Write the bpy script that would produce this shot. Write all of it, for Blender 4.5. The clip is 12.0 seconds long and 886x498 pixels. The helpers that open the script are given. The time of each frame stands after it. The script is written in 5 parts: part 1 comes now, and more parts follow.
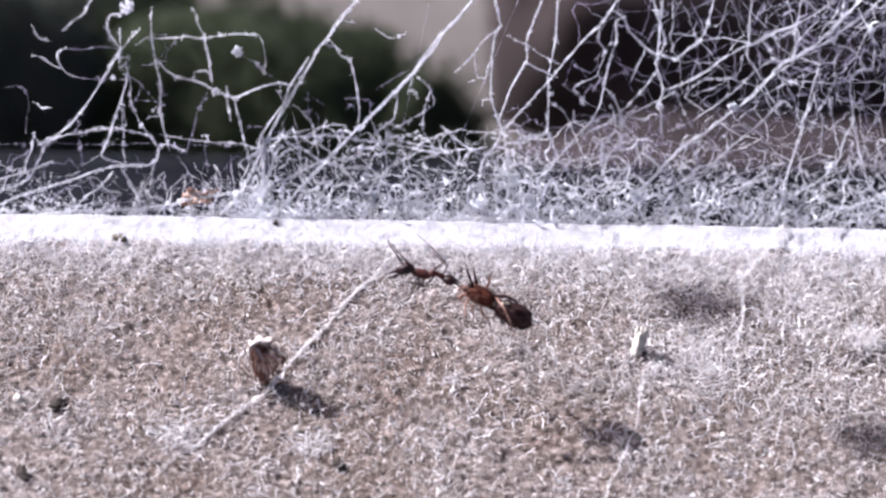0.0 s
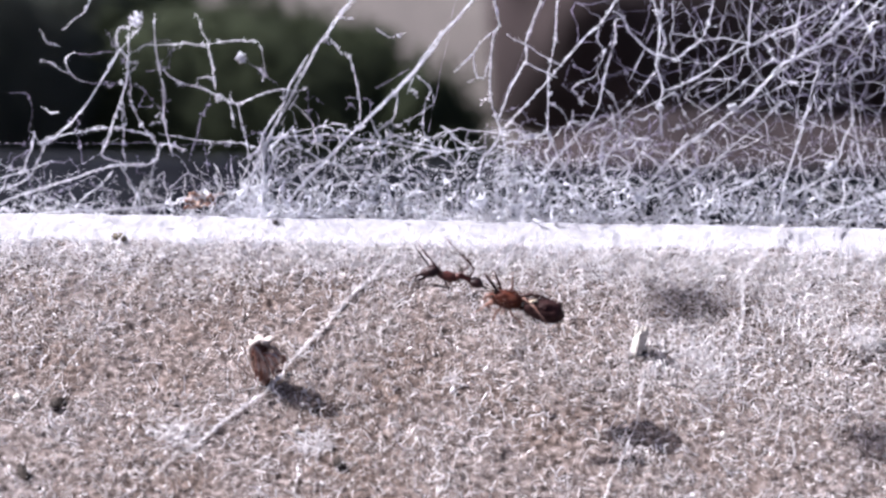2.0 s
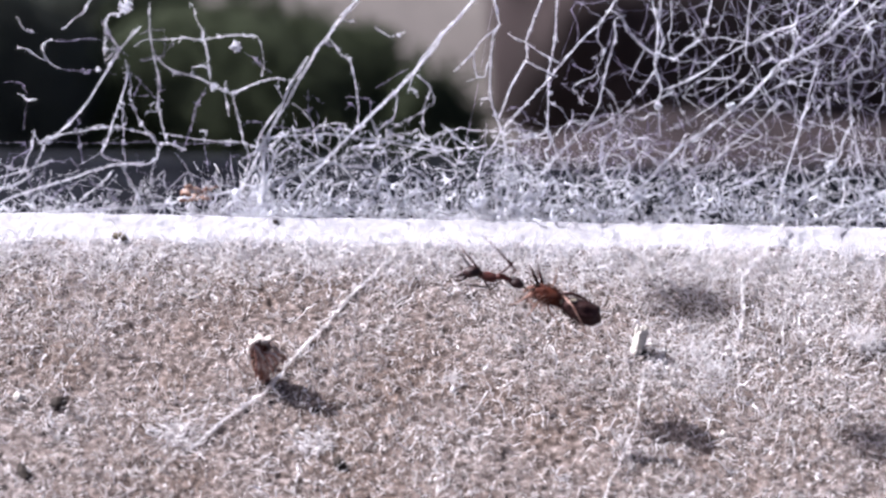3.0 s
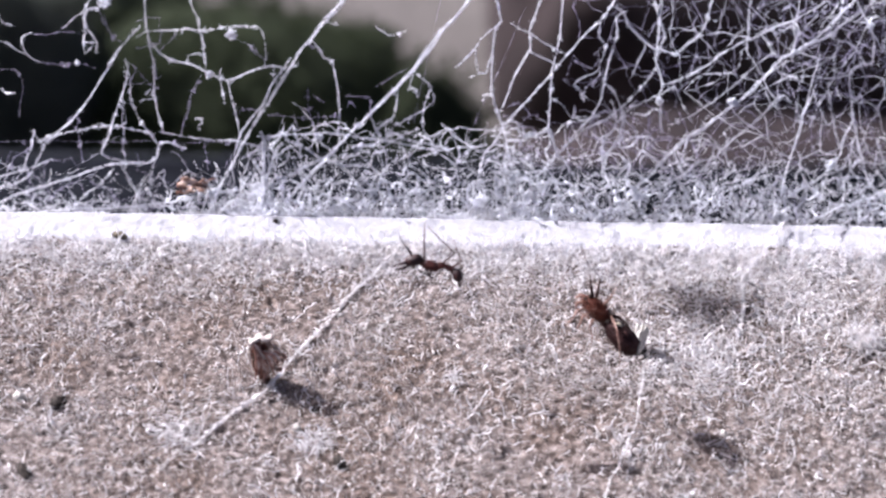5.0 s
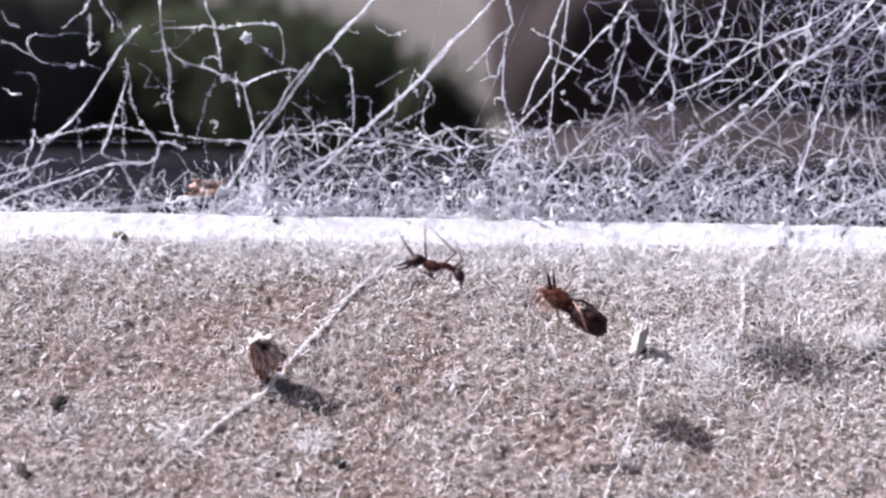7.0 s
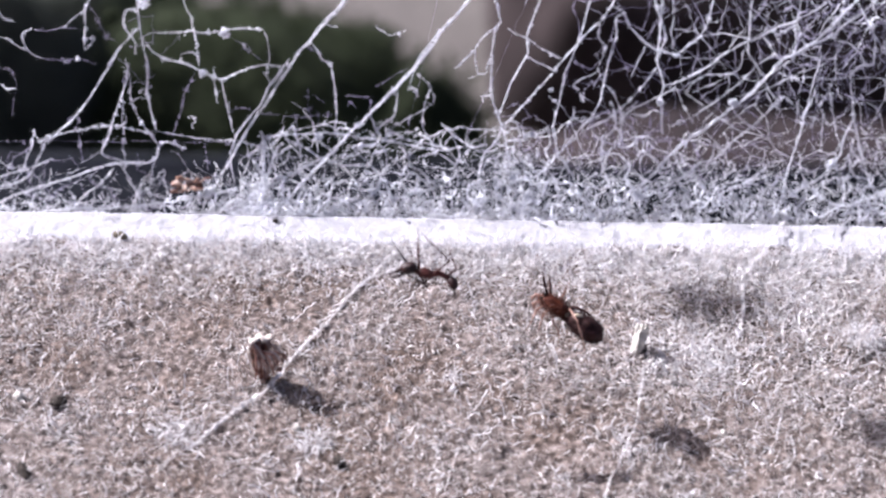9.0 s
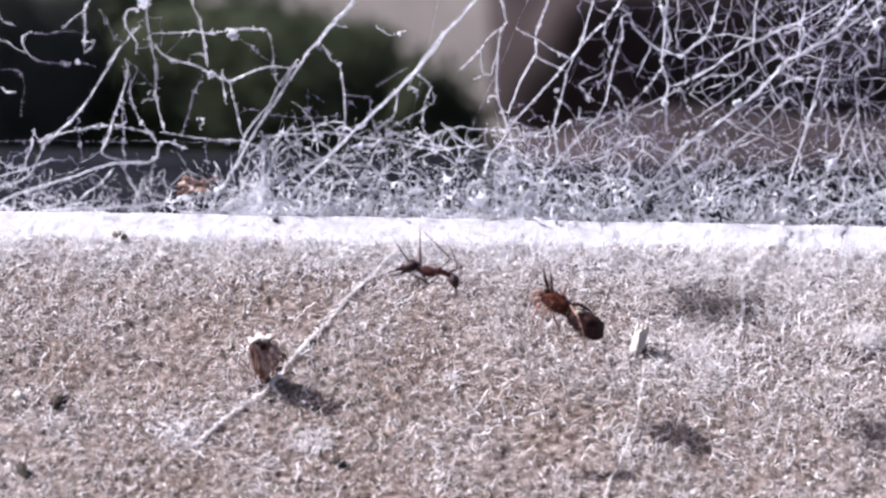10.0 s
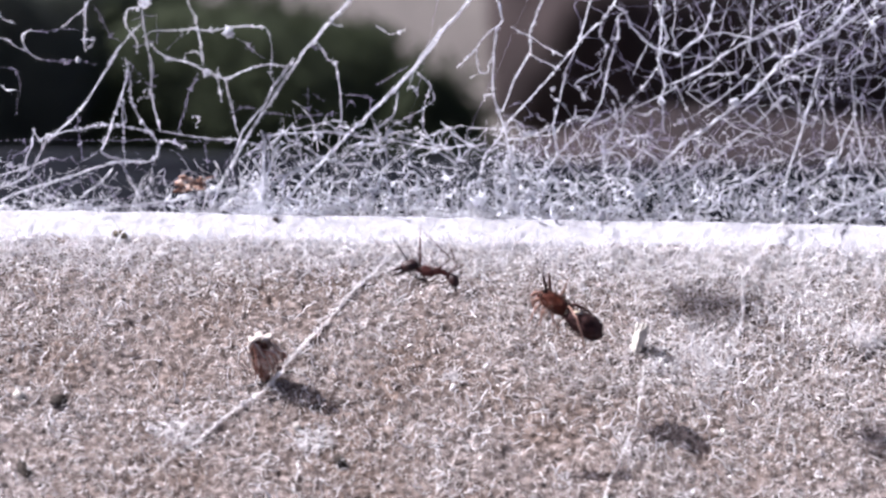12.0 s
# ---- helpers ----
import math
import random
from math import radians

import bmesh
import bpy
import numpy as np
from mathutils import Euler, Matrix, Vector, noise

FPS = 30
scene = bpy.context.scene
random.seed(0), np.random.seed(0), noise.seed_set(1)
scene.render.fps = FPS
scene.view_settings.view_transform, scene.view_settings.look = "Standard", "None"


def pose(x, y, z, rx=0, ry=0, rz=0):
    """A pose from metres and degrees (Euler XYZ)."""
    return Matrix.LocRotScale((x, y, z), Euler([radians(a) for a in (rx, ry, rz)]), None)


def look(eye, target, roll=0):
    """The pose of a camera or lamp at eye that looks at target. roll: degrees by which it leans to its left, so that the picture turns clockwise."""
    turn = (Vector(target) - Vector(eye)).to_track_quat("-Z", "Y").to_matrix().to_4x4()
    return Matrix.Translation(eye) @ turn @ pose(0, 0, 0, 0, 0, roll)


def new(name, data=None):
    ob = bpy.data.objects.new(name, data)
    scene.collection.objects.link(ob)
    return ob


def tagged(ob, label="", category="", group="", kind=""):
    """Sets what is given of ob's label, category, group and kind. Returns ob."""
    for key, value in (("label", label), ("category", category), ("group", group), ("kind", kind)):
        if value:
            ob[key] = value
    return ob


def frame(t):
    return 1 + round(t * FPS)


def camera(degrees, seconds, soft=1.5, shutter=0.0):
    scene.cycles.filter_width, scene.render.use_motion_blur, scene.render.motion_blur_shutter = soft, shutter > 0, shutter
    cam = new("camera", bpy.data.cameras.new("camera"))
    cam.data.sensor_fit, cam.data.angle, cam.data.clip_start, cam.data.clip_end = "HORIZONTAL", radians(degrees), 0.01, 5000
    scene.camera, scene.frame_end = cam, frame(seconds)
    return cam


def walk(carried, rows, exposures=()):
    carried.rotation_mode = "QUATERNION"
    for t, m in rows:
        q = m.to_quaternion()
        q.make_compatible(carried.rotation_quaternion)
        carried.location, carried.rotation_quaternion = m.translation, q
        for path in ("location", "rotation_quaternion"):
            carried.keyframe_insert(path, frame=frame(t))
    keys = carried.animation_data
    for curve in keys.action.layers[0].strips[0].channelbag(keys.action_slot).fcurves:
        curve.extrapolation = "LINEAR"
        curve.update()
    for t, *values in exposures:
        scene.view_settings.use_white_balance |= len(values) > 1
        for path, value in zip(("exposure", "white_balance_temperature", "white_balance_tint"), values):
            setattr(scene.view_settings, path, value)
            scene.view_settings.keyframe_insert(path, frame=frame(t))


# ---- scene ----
# A macro shot across a weathered ledge, 70 mm of it in view. Sizes in millimetres through MM.
MM = 0.001
EYE = (0.0, -0.12608, 0.09851)
cam = camera(24, 12.0, soft=2.4, shutter=0.5)
cam.data.dof.use_dof = True
cam.data.dof.focus_distance = 0.1525
cam.data.dof.aperture_fstop = (18.0 / math.tan(radians(12.0))) / 1.8  # an opening 1.8 mm wide at a 36 mm sensor
walk(cam, [(t, look(EYE, (0, dy * MM, 0), 0.95)) for t, dy in
           ((0.0, 0.0), (0.6, -0.08), (2.6, -0.10), (3.1, -0.20), (5.0, -0.30), (7.2, -0.31), (9.0, -0.32), (12.0, -0.46))],
     exposures=[(0.0, 1.18, 5730, 16), (12.0, 1.18, 5730, 16)])

# ---- light ----
SUN_WAY = Vector((1.07, -0.62, -1.0))
world = bpy.data.worlds.new("sky")
scene.world = world
world.use_nodes = True
wn = world.node_tree
sky = wn.nodes.new("ShaderNodeTexSky")
sky.sky_type = 'NISHITA'
sky.sun_disc = False
sky.air_density = 0.25
sky.dust_density = 4.0
sky.ozone_density = 0.0
sky.sun_elevation = math.asin(1.0 / SUN_WAY.length)
sky.sun_rotation = math.atan2(-SUN_WAY.x, -SUN_WAY.y)
wn.links.new(sky.outputs[0], wn.nodes["Background"].inputs[0])
wn.nodes["Background"].inputs[1].default_value = 0.098
sun = new("sun", bpy.data.lights.new("sun", 'SUN'))
sun.data.energy = 5.3
sun.data.angle = radians(0.5)
sun.data.color = (1.0, 0.95, 0.89)
sun.rotation_euler = SUN_WAY.to_track_quat("-Z", "Y").to_euler()


# ---- materials ----
def material(name, rough=0.7, spec=0.3):
    m = bpy.data.materials.new(name)
    m.use_nodes = True
    b = m.node_tree.nodes["Principled BSDF"]
    b.inputs["Roughness"].default_value = rough
    b.inputs["Specular IOR Level"].default_value = spec
    return m, m.node_tree, b


def noise_node(nt, scale, detail=4.0, rough=0.6, coords="Object"):
    tc = nt.nodes.new("ShaderNodeTexCoord")
    n = nt.nodes.new("ShaderNodeTexNoise")
    n.inputs["Scale"].default_value = scale
    n.inputs["Detail"].default_value = detail
    n.inputs["Roughness"].default_value = rough
    nt.links.new(tc.outputs[coords], n.inputs["Vector"])
    return n


def ramp(nt, fac, stops):
    r = nt.nodes.new("ShaderNodeValToRGB")
    el = r.color_ramp.elements
    while len(el) < len(stops):
        el.new(0.5)
    for e, (p, c) in zip(el, stops):
        e.position, e.color = p, (*c, 1)
    nt.links.new(fac, r.inputs["Fac"])
    return r


def mix(nt, fac, a, b, how='MIX'):
    m = nt.nodes.new("ShaderNodeMix")
    m.data_type, m.blend_type = 'RGBA', how
    for sock, v in ((m.inputs[0], fac), (m.inputs[6], a), (m.inputs[7], b)):
        if isinstance(v, (int, float)):
            sock.default_value = v
        elif isinstance(v, tuple):
            sock.default_value = (*v, 1)
        else:
            nt.links.new(v, sock)
    return m.outputs[2]


def bump(nt, b, height, strength, dist):
    n = nt.nodes.new("ShaderNodeBump")
    n.inputs["Strength"].default_value = strength
    n.inputs["Distance"].default_value = dist
    nt.links.new(height, n.inputs["Height"])
    nt.links.new(n.outputs[0], b.inputs["Normal"])


def mottled(name, stops, scale, rough=0.7, spec=0.3, relief=0.3, dist=0.0001, detail=5.0):
    """A surface whose colour runs through the stops by noise, with relief of the same grain."""
    m, nt, b = material(name, rough, spec)
    n = noise_node(nt, scale, detail)
    fine = noise_node(nt, scale * 6.0, 3.0)
    c = ramp(nt, n.outputs["Fac"], stops)
    g = ramp(nt, fine.outputs["Fac"], [(0.3, (0.75, 0.75, 0.75)), (0.7, (1.0, 1.0, 1.0))])
    nt.links.new(mix(nt, 1.0, c.outputs[0], g.outputs[0], 'MULTIPLY'), b.inputs["Base Color"])
    bump(nt, b, fine.outputs["Fac"], relief, dist)
    return m


def silk_material(name, colours, thin=0.55, sparse=1.0, rough=0.42, spec=0.5):
    """Spun silk: white, and light passes through it; strand differs from strand a little."""
    m, nt, b = material(name, rough, spec)
    geo = nt.nodes.new("ShaderNodeNewGeometry")
    c = ramp(nt, geo.outputs["Random Per Island"], colours)
    # noise dims the colour between bright patches: the silk's sparkle, painted in
    dense = ramp(nt, noise_node(nt, 1100.0, 3.0, 0.65).outputs["Fac"], [(0.36, (sparse, sparse, sparse * 1.03)), (0.52, (1.0, 1.0, 1.0))])
    c = mix(nt, 1.0, c.outputs[0], dense.outputs[0], 'MULTIPLY')
    nt.links.new(c, b.inputs["Base Color"])
    tr = nt.nodes.new("ShaderNodeBsdfTranslucent")
    nt.links.new(c, tr.inputs[0])
    sh = nt.nodes.new("ShaderNodeMixShader")
    sh.inputs[0].default_value = thin
    nt.links.new(b.outputs[0], sh.inputs[1])
    nt.links.new(tr.outputs[0], sh.inputs[2])
    nt.links.new(sh.outputs[0], nt.nodes["Material Output"].inputs[0])
    return m


def leaf_material(name, stops):
    """Thin leaves, which let some of the sun through."""
    m = mottled(name, stops, 60.0, 0.9, 0.05, 0.2, 0.0005)
    nt = m.node_tree
    b = nt.nodes["Principled BSDF"]
    tr = nt.nodes.new("ShaderNodeBsdfTranslucent")
    nt.links.new(b.inputs["Base Color"].links[0].from_socket, tr.inputs[0])
    sh = nt.nodes.new("ShaderNodeMixShader")
    sh.inputs[0].default_value = 0.5
    nt.links.new(b.outputs[0], sh.inputs[1])
    nt.links.new(tr.outputs[0], sh.inputs[2])
    nt.links.new(sh.outputs[0], nt.nodes["Material Output"].inputs[0])
    return m


def ledge_material():
    m, nt, b = material("weathered_ledge", 0.9, 0.15)
    big = noise_node(nt, 90.0, 3.0)
    mid = noise_node(nt, 1700.0, 5.0)
    fine = noise_node(nt, 2400.0, 3.0, 0.6)
    c1 = ramp(nt, mid.outputs["Fac"], [(0.30, (0.040, 0.032, 0.028)), (0.46, (0.125, 0.105, 0.095)), (0.60, (0.28, 0.247, 0.232)), (0.8, (0.54, 0.51, 0.50))])
    c2 = ramp(nt, big.outputs["Fac"], [(0.35, (0.72, 0.62, 0.56)), (0.65, (1.0, 0.98, 1.0))])
    c3 = ramp(nt, fine.outputs["Fac"], [(0.32, (0.60, 0.57, 0.55)), (0.6, (1.0, 1.0, 1.0))])
    c = mix(nt, 1.0, mix(nt, 1.0, c1.outputs[0], c2.outputs[0], 'MULTIPLY'), c3.outputs[0], 'MULTIPLY')
    nt.links.new(c, b.inputs["Base Color"])
    bump(nt, b, fine.outputs["Fac"], 0.7, 0.00016)
    return m


LEDGE = ledge_material()
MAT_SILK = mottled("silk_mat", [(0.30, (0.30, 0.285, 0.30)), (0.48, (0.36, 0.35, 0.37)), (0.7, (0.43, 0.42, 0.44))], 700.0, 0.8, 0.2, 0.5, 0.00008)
SILK = silk_material("web_silk", [(0.0, (0.80, 0.79, 0.86)), (0.3, (0.94, 0.94, 0.97)), (1.0, (0.98, 0.98, 0.99))], 0.64, 0.78)
SILK_FINE = silk_material("fine_silk", [(0.0, (0.26, 0.23, 0.34)), (0.6, (0.56, 0.52, 0.64)), (1.0, (0.90, 0.88, 0.95))], 0.62, 0.62)
THREAD = silk_material("taut_silk", [(0.0, (0.84, 0.81, 0.81)), (1.0, (0.97, 0.95, 0.94))])
FLUFF_PALE = silk_material("pale_fibre", [(0.0, (0.62, 0.57, 0.56)), (0.5, (0.88, 0.85, 0.85)), (1.0, (0.97, 0.95, 0.96))], 0.25, 1.0, 0.75, 0.15)
FUZZ = silk_material("ledge_fibre", [(0.0, (0.38, 0.32, 0.295)), (0.6, (0.66, 0.61, 0.585)), (1.0, (0.96, 0.93, 0.92))], 0.25, 1.0, 0.75, 0.15)
FLUFF_BROWN = silk_material("brown_fibre", [(0.0, (0.09, 0.065, 0.052)), (0.6, (0.26, 0.20, 0.17)), (1.0, (0.50, 0.44, 0.40))], 0.2, 1.0, 0.8, 0.15)
ANT_SKIN = mottled("ant_skin", [(0.3, (0.010, 0.0045, 0.005)), (0.7, (0.036, 0.010, 0.009))], 1500.0, 0.5, 0.3, 0.3, 0.00003)
ANT_RED = mottled("ant_red_skin", [(0.3, (0.034, 0.009, 0.007)), (0.7, (0.105, 0.024, 0.017))], 1500.0, 0.5, 0.3, 0.3, 0.00003)
SPIDER_ORANGE = mottled("spider_carapace", [(0.3, (0.036, 0.008, 0.004)), (0.7, (0.115, 0.026, 0.010))], 1800.0, 0.65, 0.2, 0.4, 0.00005)
SPIDER_DARK = mottled("spider_abdomen", [(0.3, (0.016, 0.006, 0.006)), (0.7, (0.052, 0.019, 0.017))], 1500.0, 0.7, 0.15, 0.4, 0.00005)
SPIDER_PALE = mottled("spider_pale_hair", [(0.3, (0.5, 0.42, 0.3)), (0.7, (0.75, 0.68, 0.55))], 2500.0, 0.8, 0.2)
LEG_PALE = mottled("spider_leg", [(0.3, (0.15, 0.065, 0.045)), (0.7, (0.44, 0.27, 0.21))], 1200.0, 0.45, 0.4)
HUSK_BROWN = mottled("husk_brown", [(0.25, (0.07, 0.024, 0.016)), (0.43, (0.26, 0.105, 0.07)), (0.62, (0.56, 0.39, 0.32))], 900.0, 0.7, 0.3, 0.6, 0.0001)
HUSK_PALE = mottled("husk_pale", [(0.3, (0.34, 0.28, 0.245)), (0.7, (0.60, 0.53, 0.49))], 900.0, 0.8, 0.2, 0.5, 0.0001)
HUSK_MIX = mottled("husk_shell", [(0.30, (0.10, 0.045, 0.032)), (0.43, (0.32, 0.19, 0.15)), (0.58, (0.74, 0.64, 0.57))], 900.0, 0.75, 0.25, 0.6, 0.0001)
LEAF_DRY = mottled("dry_leaf", [(0.3, (0.12, 0.045, 0.03)), (0.48, (0.27, 0.145, 0.10)), (0.66, (0.62, 0.50, 0.43))], 1300.0, 0.7, 0.3, 0.5, 0.0001)
OLIVE_CRUMB = mottled("olive_crumb", [(0.3, (0.07, 0.058, 0.040)), (0.7, (0.20, 0.165, 0.125))], 1500.0, 0.85, 0.2, 0.6, 0.0001)
DARK_CRUMB_OR_PIT = mottled("dark_crumb_or_pit", [(0.3, (0.012, 0.009, 0.008)), (0.7, (0.06, 0.045, 0.035))], 2000.0, 0.8, 0.2, 0.6, 0.0001)
CHALK = mottled("white_chalk", [(0.3, (0.40, 0.365, 0.325)), (0.7, (0.62, 0.58, 0.53))], 1500.0, 0.85, 0.2, 0.5, 0.0001)
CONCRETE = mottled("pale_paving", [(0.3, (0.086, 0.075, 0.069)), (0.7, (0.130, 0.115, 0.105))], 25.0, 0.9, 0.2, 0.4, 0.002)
WALL_SIDE = mottled("wall_render", [(0.3, (0.22, 0.19, 0.17)), (0.7, (0.36, 0.32, 0.29))], 60.0, 0.9, 0.2, 0.4, 0.001)
LEAF_GREEN = leaf_material("dark_leaf", [(0.3, (0.045, 0.054, 0.032)), (0.7, (0.060, 0.072, 0.042))])
LEAF_DEEP = leaf_material("deep_leaf", [(0.3, (0.062, 0.068, 0.056)), (0.7, (0.092, 0.100, 0.084))])
ROCK = mottled("dark_stone", [(0.3, (0.025, 0.018, 0.018)), (0.7, (0.042, 0.031, 0.030))], 25.0, 0.9, 0.15, 0.5, 0.002)
ROCK_GREY = mottled("brown_grey_stone", [(0.3, (0.020, 0.015, 0.016)), (0.7, (0.042, 0.031, 0.032))], 25.0, 0.9, 0.15, 0.5, 0.002)
ROCK_BLUE = mottled("blue_black_stone", [(0.3, (0.010, 0.011, 0.016)), (0.7, (0.020, 0.022, 0.032))], 30.0, 0.85, 0.2, 0.5, 0.002)


# ---- mesh helpers ----
rng = np.random.default_rng(7)


def lattice(x, y, cell, seed):
    """Smooth value noise, 0 to 1, with cells of that size."""
    r = np.random.default_rng(seed)
    table = r.random((256, 256))
    gx, gy = np.asarray(x) / cell + 1000.0, np.asarray(y) / cell + 1000.0
    ix, iy = np.floor(gx).astype(int), np.floor(gy).astype(int)
    fx, fy = gx - ix, gy - iy
    fx, fy = fx * fx * (3 - 2 * fx), fy * fy * (3 - 2 * fy)
    at = lambda i, j: table[i % 256, j % 256]
    return ((at(ix, iy) * (1 - fx) + at(ix + 1, iy) * fx) * (1 - fy)
            + (at(ix, iy + 1) * (1 - fx) + at(ix + 1, iy + 1) * fx) * fy)


def mesh_of(name, verts, faces, mat, smooth=True):
    me = bpy.data.meshes.new(name)
    me.from_pydata(np.asarray(verts).tolist(), [], np.asarray(faces).tolist() if not isinstance(faces, list) else faces)
    me.materials.append(mat)
    if smooth:
        me.polygons.foreach_set("use_smooth", [True] * len(me.polygons))
    me.update()
    return me


def hang(name, me, parent=None, label="", kind=""):
    ob = new(name, me)
    ob.parent = parent
    return tagged(ob, label, kind=kind)


def part(name, bm, mat, parent, label=""):
    me = bpy.data.meshes.new(name)
    bm.to_mesh(me)
    bm.free()
    me.materials.append(mat)
    me.polygons.foreach_set("use_smooth", [True] * len(me.polygons))
    return hang(name, me, parent, label)


def thing(name, m, label, category, group="", kind=""):
    ob = new(name)
    ob.empty_display_size = 0.002
    ob.matrix_world = m
    return tagged(ob, label, category, group, kind)


def tubes(paths, radius, sides=3, vary=0.45):
    """Vertices and faces of thin tubes along paths (count, points, 3); the radius tapers a little at the ends."""
    p = np.asarray(paths, float)
    m, n, _ = p.shape
    rad = np.asarray(radius, float)
    rad = np.broadcast_to(rad if rad.ndim == 2 else rad.reshape(-1, 1), (m, n)).copy()
    rad *= 1 + vary * rng.uniform(-1, 1, (m, n))
    rad[:, 0] *= 0.45
    rad[:, -1] *= 0.45
    tan = np.gradient(p, axis=1)
    tan /= np.linalg.norm(tan, axis=2, keepdims=True) + 1e-12
    ref = rng.normal(size=(m, 1, 3))
    a = np.cross(tan, ref)
    a /= np.linalg.norm(a, axis=2, keepdims=True) + 1e-12
    b = np.cross(tan, a)
    ang = np.arange(sides) * 2 * np.pi / sides
    ring = (p[:, :, None, :] + rad[:, :, None, None] * (np.cos(ang)[None, None, :, None] * a[:, :, None, :] + np.sin(ang)[None, None, :, None] * b[:, :, None, :]))
    verts = ring.reshape(-1, 3)
    idx = np.arange(m * n * sides).reshape(m, n, sides)
    q0, q1 = idx[:, :-1, :], idx[:, 1:, :]
    faces = np.stack([q0, np.roll(q0, -1, 2), np.roll(q1, -1, 2), q1], -1).reshape(-1, 4)
    return verts, faces


def lumpy(m, n, every=3, strength=0.55):
    """Factors for the radius along m threads: thin stretches and thick lumps."""
    k = max(2, n // every) + 2
    knots = np.exp(rng.normal(size=(m, k)) * strength - 0.12)
    t = np.linspace(0, k - 1.001, n)
    i, f = t.astype(int), t % 1
    return knots[:, i] * (1 - f) + knots[:, i + 1] * f


def joined(groups):
    vs, fs, k = [], [], 0
    for v, f in groups:
        vs.append(v)
        fs.append(f + k)
        k += len(v)
    return np.concatenate(vs), np.concatenate(fs)


def resample(pts, n):
    pts = np.asarray(pts, float)
    d = np.concatenate([[0], np.cumsum(np.linalg.norm(np.diff(pts, axis=0), axis=1))])
    t = np.linspace(0, d[-1], n)
    out = np.stack([np.interp(t, d, pts[:, i]) for i in range(3)], 1)
    for _ in range(2):
        out[1:-1] = 0.25 * out[:-2] + 0.5 * out[1:-1] + 0.25 * out[2:]
    return out, d[-1]


def wander(n, size, scale=4):
    """A smooth random sway of n points, three wide, zero at both ends."""
    k = max(2, int(n / scale))
    knots = rng.normal(size=(k + 2, 3)) * size
    t = np.linspace(0, k + 1, n)
    out = np.stack([np.interp(t, np.arange(k + 2), knots[:, i]) for i in range(3)], 1)
    fade = np.minimum(1, np.minimum(np.arange(n), np.arange(n)[::-1]) / 3.0)[:, None]
    return out * fade


def kinked(starts, head, length, points, kink):
    """Paths that run on from the starts in their headings, with a small random turn at each step."""
    m = len(starts)
    head = head / np.linalg.norm(head, axis=1, keepdims=True)
    p = np.empty((m, points, 3))
    p[:, 0] = starts
    step = (np.asarray(length) / (points - 1)).reshape(-1, 1)
    drift = rng.normal(size=(m, 3)) * 0.06
    for i in range(1, points):
        head = head + drift + rng.normal(size=(m, 3)) * kink
        head /= np.linalg.norm(head, axis=1, keepdims=True)
        p[:, i] = p[:, i - 1] + head * step * rng.uniform(0.6, 1.4, (m, 1))
    return p


def bearded(paths, per, size, thin):
    """Fine hairs and small beads along the paths."""
    m, n, _ = paths.shape
    h = int(m * per)
    at = paths[rng.integers(0, m, h), rng.integers(0, n, h)]
    hairs = tubes(kinked(at, rng.normal(size=(h, 3)), rng.uniform(0.3, 1.0, h) * size, 4, 0.6), rng.uniform(0.5, 1.0, h) * thin)
    k = h // 2
    at = paths[rng.integers(0, m, k), rng.integers(0, n, k)]
    beads = tubes(kinked(at, rng.normal(size=(k, 3)), rng.uniform(0.06, 0.16, k) * MM, 4, 0.5), rng.uniform(0.020, 0.058, k) * MM)
    return [hairs, beads]


def strand_mesh(name, pts, r, fluff=1.0, ply=3, sway=0.12, mat=None):
    """One fluffy thread: a few fine plies that wander about its line, with hairs and beads of silk along it."""
    line, length = resample(pts, max(10, int(np.sum(np.linalg.norm(np.diff(np.asarray(pts), axis=0), axis=1)) / 0.00017)))
    n = len(line)
    line = line + wander(n, sway * MM, 16) + wander(n, sway * 0.55 * MM, 6) + rng.normal(size=(n, 3)) * 0.009 * MM
    ply = ply * 2 + 1
    plies = np.stack([line + wander(n, r * (2.3 if i else 0.5), 6 if i % 2 else 3) + rng.normal(size=(n, 3)) * r * 0.45 for i in range(ply)])
    thick = np.array([r * (rng.uniform(0.14, 0.36) if i else 0.45) for i in range(ply)])
    groups = [tubes(plies, thick[:, None] * lumpy(ply, n, 3, 1.0))]
    c = int(length / MM * 1.1 * min(fluff, 1.5))
    if c >= 1:
        mid = np.repeat(line[rng.integers(0, n, c)], 8, axis=0) + rng.normal(size=(c * 8, 3)) * 0.07 * MM
        size = np.repeat(rng.uniform(0.4, 1.5, c) ** 1.5, 8)
        groups.append(tubes(kinked(mid, rng.normal(size=(c * 8, 3)), rng.uniform(0.08, 0.22, c * 8) * size * MM, 5, 0.6), rng.uniform(0.012, 0.030, c * 8) * size * MM))
    h = length / MM * 6.0 * fluff
    if h >= 1:
        groups += bearded(line[None] + rng.normal(size=(3, n, 3)) * r * 1.0, h / 2, 0.27 * MM, 0.016 * MM)
    return mesh_of(name, *joined(groups), mat or SILK)


def ball(bm, m, u=12, v=8):
    bmesh.ops.create_uvsphere(bm, u_segments=u, v_segments=v, radius=1.0, matrix=m)


